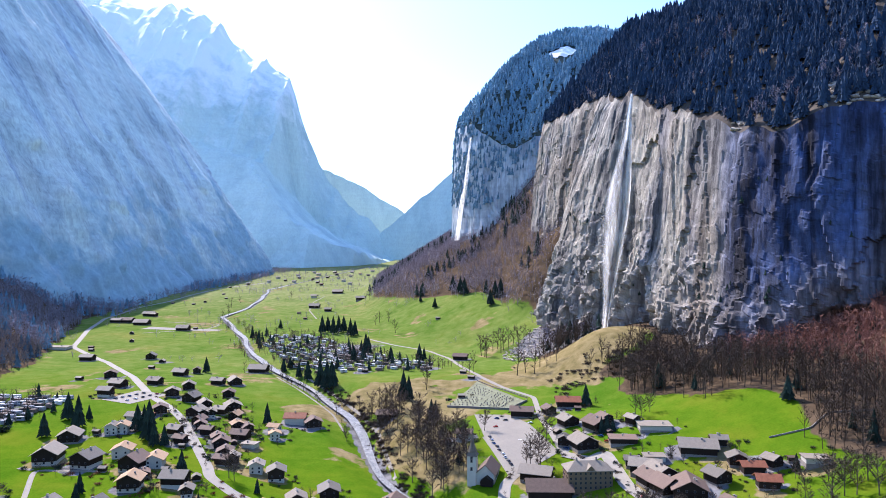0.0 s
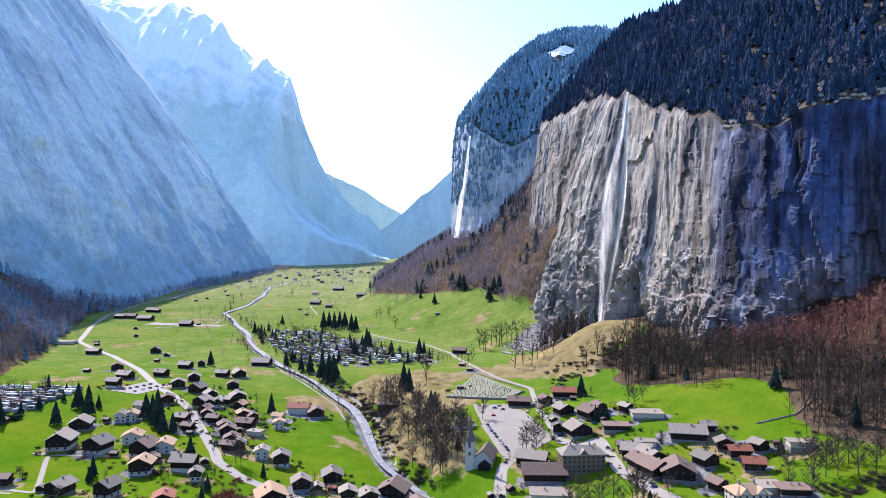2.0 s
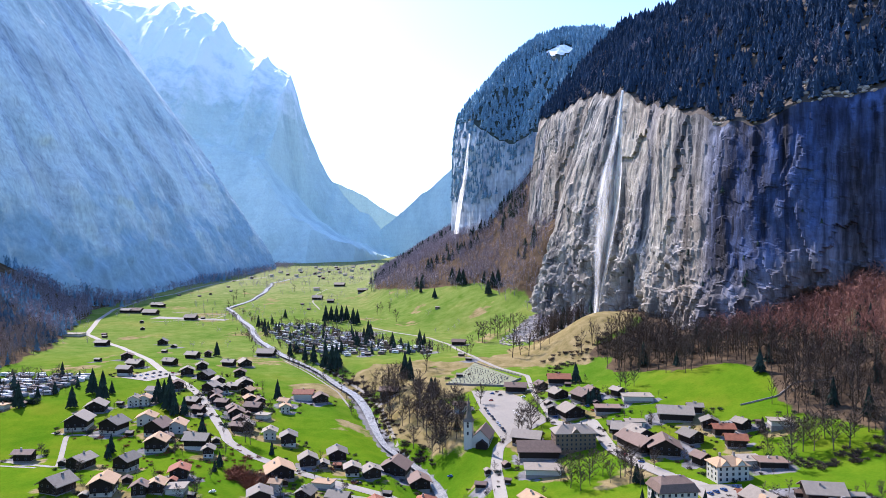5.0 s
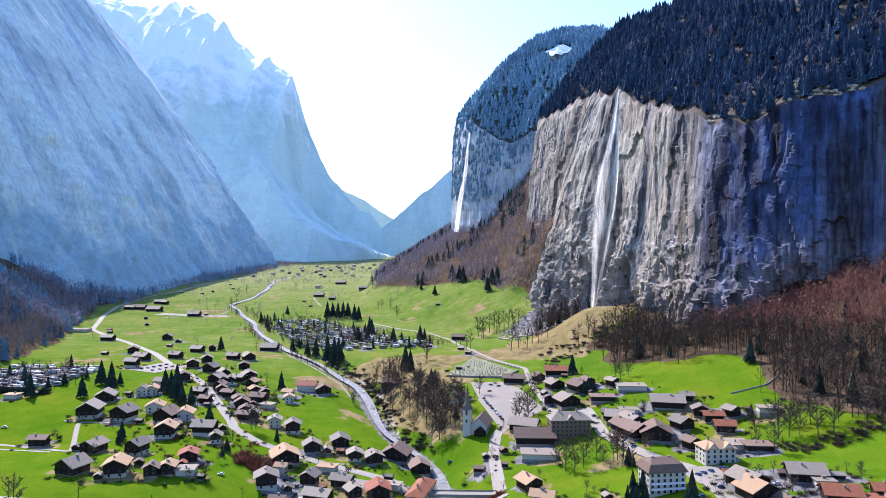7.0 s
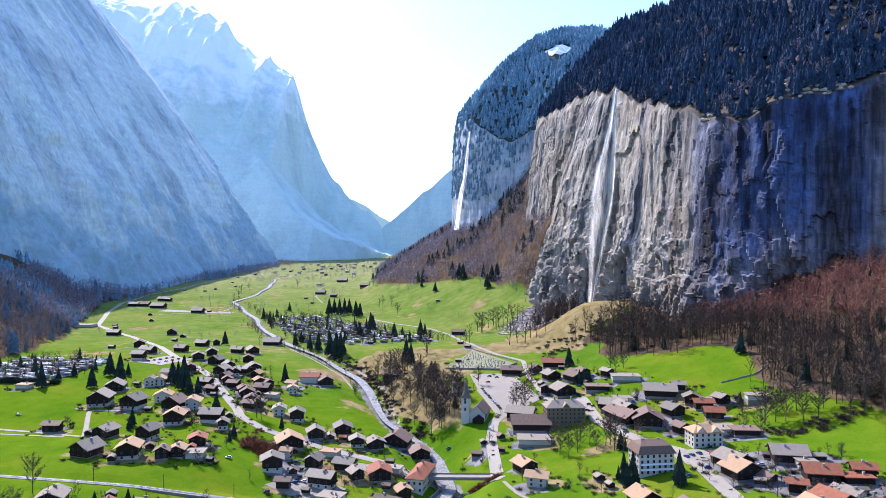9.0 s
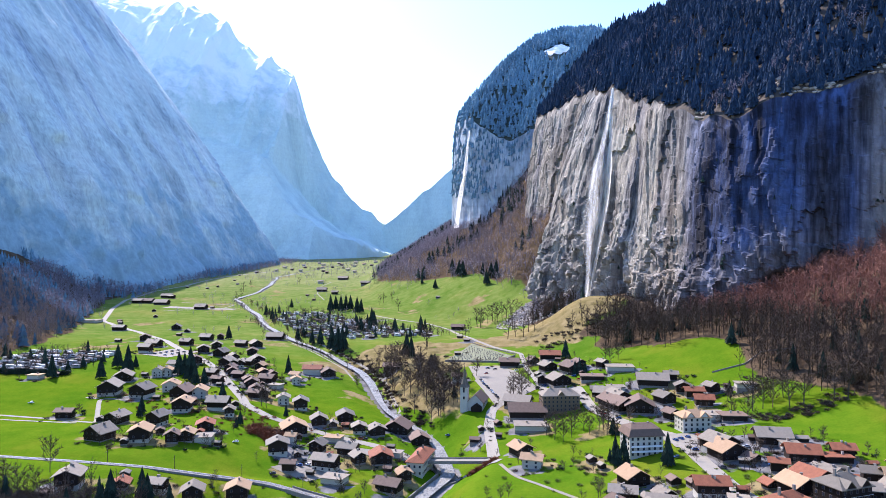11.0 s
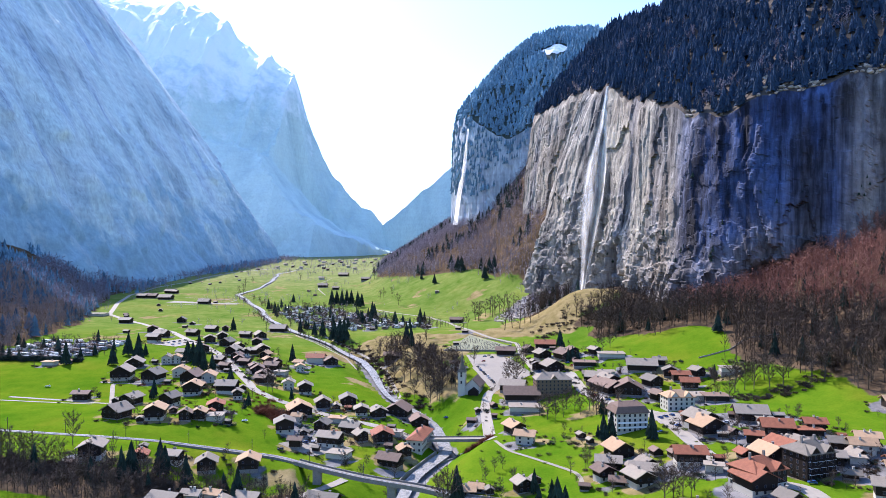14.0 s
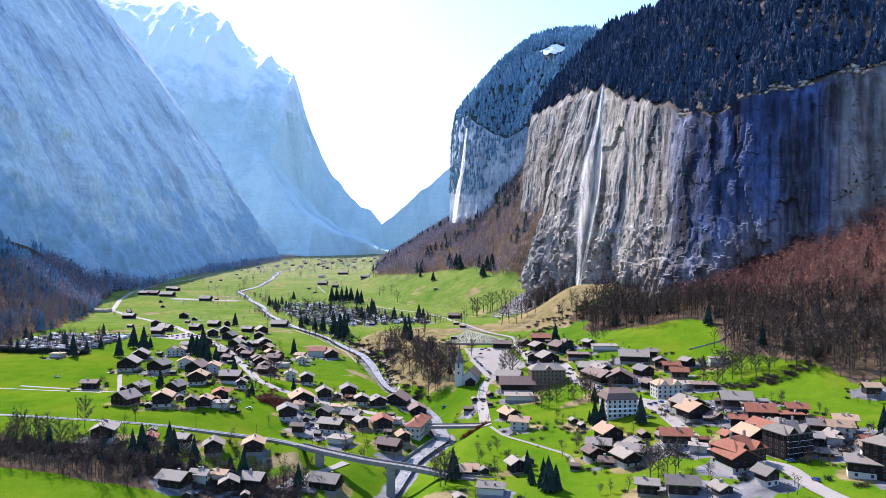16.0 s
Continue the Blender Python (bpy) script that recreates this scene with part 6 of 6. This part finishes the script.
rest = np.array(bare_places[300:])
wood("valley_trees", [whole(s) for s in BARES_LOW], np.stack([rest[:, 0], rest[:, 1], ground(rest[:, 0], rest[:, 1]) - 0.3], -1), rest[:, 2], M_TWIG, "leafless trees along the river and lanes", 1.1)


def shrub_shape(rng, blades):
    """A low shrub: a dense tuft of thin shoots."""
    v, f = [], []
    for k in range(blades):
        a, r = rng.uniform(0, math.tau), 0.45 * math.sqrt(rng.random())
        p = np.array([r * math.cos(a), r * math.sin(a), rng.uniform(0, 0.5)])
        d = np.array([p[0] * 0.9 + rng.gauss(0, 0.2), p[1] * 0.9 + rng.gauss(0, 0.2), rng.uniform(0.25, 0.55)])
        e = np.cross(d, [rng.gauss(0, 1) for _ in range(3)])
        e *= 0.035 / np.linalg.norm(e)
        v += [p - e, p + e, p + d]
        f.append((3 * k, 3 * k + 1, 3 * k + 2))
    return np.array(v), np.array(f)


SHRUBS = [shrub_shape(random.Random(k), 140) for k in range(3)]


def shrub_belt(name, line, count, spread, size, mat, label):
    rng = np.random.default_rng(count)
    p = np.array(line, float)
    s = np.concatenate([[0], np.cumsum(np.hypot(*np.diff(p, axis=0).T))])
    t = rng.uniform(0, s[-1], count)
    x = np.interp(t, s, p[:, 0]) + rng.normal(0, spread, count)
    y = np.interp(t, s, p[:, 1]) + rng.normal(0, spread, count)
    wood(name, SHRUBS, np.stack([x, y, ground(x, y) - 0.2], -1), rng.uniform(0.6, 1.3, count) * size, mat, label, 1.3)


shrub_belt("russet_shrubs", [(-138, 405), (-125, 398), (-118, 390)], 60, 4, 4.5, M_SHRUB, "russet leafless shrubs between the houses")
shrub_belt("field_hedge", [(205, 372), (240, 366), (275, 372), (320, 395), (370, 420)], 110, 4.0, 3.2, M_TWIG, "leafless hedge along the upper edge of the field")
shrub_belt("river_shrubs", [(-12, 470), (-35, 530), (-58, 600), (-82, 690), (-135, 790)], 190, 4, 3.0, M_TWIG, "leafless shrubs on the river's right bank")
shrub_belt("village_hedges", [(-240, 480), (-200, 430), (-160, 420), (-110, 430), (-60, 440)], 120, 18, 1.8, M_SHRUB, "small garden shrubs between houses")
shrub_belt("garden_bushes", [(60, 330), (110, 290), (150, 260), (190, 240), (220, 290)], 140, 14, 1.8, M_LEAF, "yellow-green garden bushes between houses")
shrub_belt("bridge_shrubs", [(18, 362), (38, 356)], 40, 2.0, 2.4, M_SHRUB, "russet shrubs below the bridge")
shrub_belt("bank_thicket", [(-330, 265), (-250, 252), (-180, 246), (-110, 242), (-75, 236)], 420, 7, 3.2, M_TWIG, "dark leafless thicket below the railway")
shrub_belt("camp_hedge", [(-460, 564), (-412, 560), (-358, 556)], 80, 1.5, 5.0, M_CONIFER, "dark hedge along the edge of the camp ground")
shrub_belt("rubble_shrubs", [(120, 700), (160, 720), (200, 690), (230, 640)], 160, 14, 3.0, M_TWIG, "dry shrubs on the rubble below the cliff")

def garden_spots(count, reach, seed, far_y):
    """Points beside the houses, clear of them and of the river."""
    rng = np.random.default_rng(seed)
    k = rng.integers(0, len(HOUSE_SPOTS), count)
    a, r = rng.uniform(0, math.tau, count), rng.uniform(4, reach, count) + 0.55 * HOUSE_SPOTS[k, 2]
    x, y = HOUSE_SPOTS[k, 0] + r * np.cos(a), HOUSE_SPOTS[k, 1] + r * np.sin(a)
    gap = np.min(np.hypot(x[:, None] - HOUSE_SPOTS[:, 0], y[:, None] - HOUSE_SPOTS[:, 1]) - 0.62 * HOUSE_SPOTS[:, 2], 1)
    ok = (gap > 1.0) & (np.abs(x - river_x(y)) > 12) & (y < far_y)
    x, y = x[ok], y[ok]
    return np.stack([x, y, ground(x, y) - 0.2], -1)


pts = garden_spots(1500, 9, 51, 720)
wood("garden_shrubs", SHRUBS, pts, np.random.default_rng(1).uniform(0.8, 2.4, len(pts)), M_TWIG, "dark leafless shrubs in the gardens", 1.3)
pts = garden_spots(420, 12, 52, 720)
wood("garden_evergreens", SHRUBS, pts, np.random.default_rng(2).uniform(1.2, 3.2, len(pts)), M_CONIFER, "dark evergreen bushes in the gardens", 1.1)
pts = garden_spots(520, 14, 53, 720)
wood("orchard_trees", [whole(s) for s in BARES_LOW], pts, np.random.default_rng(3).uniform(4, 9, len(pts)), M_TWIG, "small leafless fruit trees among the houses", 1.3)


def camp_wood(x, y):
    d = x - river_x(y)
    right = (d > 14) & (d < 215 - 0.25 * (y - 850)) & (y > 840) & (y < 1230)
    left = (np.hypot((x + 412) / 60, (y - 616) / 62) < 1.05)
    return 0.55 * right + 0.6 * left


pts = scatter(-470, 40, 540, 1240, 10, camp_wood, 61)
wood("camp_trees", [whole(s) for s in BARES_LOW], pts, np.random.default_rng(4).uniform(7, 15, len(pts)), M_TWIG, "leafless trees between the caravans", 1.2)
pts = scatter(-470, 40, 540, 1240, 27, camp_wood, 62)
wood("camp_spruces", SPRUCES_LOW, pts, np.random.default_rng(6).uniform(9, 19, len(pts)), M_CONIFER, "dark spruces around the camp ground", 1.1)
pts = scatter(-420, 160, 640, 2300, 13, lambda x, y: 0.5 * ((np.abs(x - river_x(y)) > 9) & (np.abs(x - river_x(y)) < 24 + 14 * fbm(x / 60, y / 60, 3.0, 2))), 63)
wood("riverside_trees", [whole(s) for s in BARES_LOW], pts, np.random.default_rng(7).uniform(7, 15, len(pts)), M_TWIG, "leafless alders lining the river", 1.2)
pts = scatter(-700, -150, 1950, 3300, 22, lambda x, y: (1 - floor_cover(x, y)) * (fbm(x / 200, y / 45, 19.0, 3) > 0.12) * 0.8, 65)
wood("far_tree_lines", [whole(s) for s in BARES_FAR], pts, np.random.default_rng(9).uniform(8, 15, len(pts)), M_TWIG_FAR, "leafless tree lines between far fields", 1.7)
pts = scatter(-640, 120, 900, 2600, 24, lambda x, y: (1 - floor_cover(x, y)) * (fbm(x / 90, y / 60, 9.0, 3) > 0.45) * 0.7, 64)
wood("meadow_trees", [whole(s) for s in BARES_FAR], pts, np.random.default_rng(8).uniform(7, 14, len(pts)), M_TWIG_FAR, "scattered leafless trees in the far meadows", 1.4)

# ---------------------------------------------------------------- the falls


def waterfall(name, line, strands, spread, width, mat, label, seed):
    """Falling water as many narrow strands that spread as they drop."""
    rng = np.random.default_rng(seed)
    p = np.array(line, float)
    s = np.linspace(0, 1, len(p))
    t = np.linspace(0, 1, 60)
    core = np.stack([np.interp(t, s, p[:, k]) for k in range(3)], -1)
    for _ in range(4):
        core[1:-1] = 0.25 * core[:-2] + 0.5 * core[1:-1] + 0.25 * core[2:]
    V, F, T = [], [], []
    for k in range(strands):
        off = rng.normal(0, 1, 3) * (1, 0.5, 0)
        a, b = sorted(rng.uniform(0, 1, 2)) if k > strands // 3 else (0.0, 1.0)
        if b - a < 0.12:
            b = min(a + 0.25, 1.0)
        i0, i1 = int(a * 58), int(b * 58) + 2
        tt = t[i0:i1]
        grow = np.interp(tt, s, spread)
        wob = 0.25 * np.sin(tt * rng.uniform(6, 14) + rng.uniform(0, 6))
        c = core[i0:i1] + np.stack([(off[0] + wob) * grow, off[1] * grow, 0 * tt], -1)
        w = np.interp(tt, s, width) * rng.uniform(0.5, 1.3) * np.sin(np.clip((tt - a) / (b - a + 1e-6), 0.06, 0.94) * math.pi) ** 0.5
        side = np.array([1.0, -0.25, 0])
        v = np.stack([c - side * w[:, None] / 2, c + np.array([0, -0.3, 0]) * w[:, None], c + side * w[:, None] / 2], 1)
        n0 = sum(len(q) for q in V)
        V.append(v.reshape(-1, 3))
        F.append(grid_faces(len(c), 3) + n0)
        T.append(np.stack([0.35 + 0 * w, 1 + 0 * w, 0.35 + 0 * w], 1).ravel())
    me = mesh_of(name, np.concatenate(V), np.concatenate(F), mat, True)
    at = me.attributes.new("thick", "FLOAT", "POINT")
    at.data.foreach_set("value", np.concatenate(T).astype(np.float32))
    return tagged(new(name, me), label, "waterfall", kind="structure")


FALL_LINE = [(239, 866, 362), (234, 858, 335), (230, 852, 300), (226, 848, 250), (222, 846, 205), (212, 842, 150), (202, 834, 105), (195, 828, 62)]
waterfall("waterfall", FALL_LINE, 54, [0.7, 1.0, 1.6, 2.2, 2.2, 1.6, 1.3, 1.3], [2.6, 3.4, 4.2, 5.2, 5.0, 3.8, 3.2, 3.0], M_FALL, "tall white waterfall blown into veils down the cliff", 1)
waterfall("fall_spray", [(a - d, b - 2, c - 6) for (a, b, c), d in zip(FALL_LINE[1:], (1, 4, 8, 9, 6, 3, 1))], 60, [0.6, 2.5, 5, 6.5, 5, 2.5, 1.5], [2, 4, 6, 7, 6, 4, 3], M_SPRAY, "thin white spray drifting beside the waterfall", 2)
waterfall("far_waterfall", [(62, 1560, 425), (56, 1566, 370), (50, 1570, 310), (40, 1580, 262), (32, 1590, 190)], 22, [0.6, 0.9, 1.4, 1.8, 2], [2, 2.2, 2.6, 2.6, 2.6], M_FALL, "thin distant waterfall on the shaded cliff", 3)
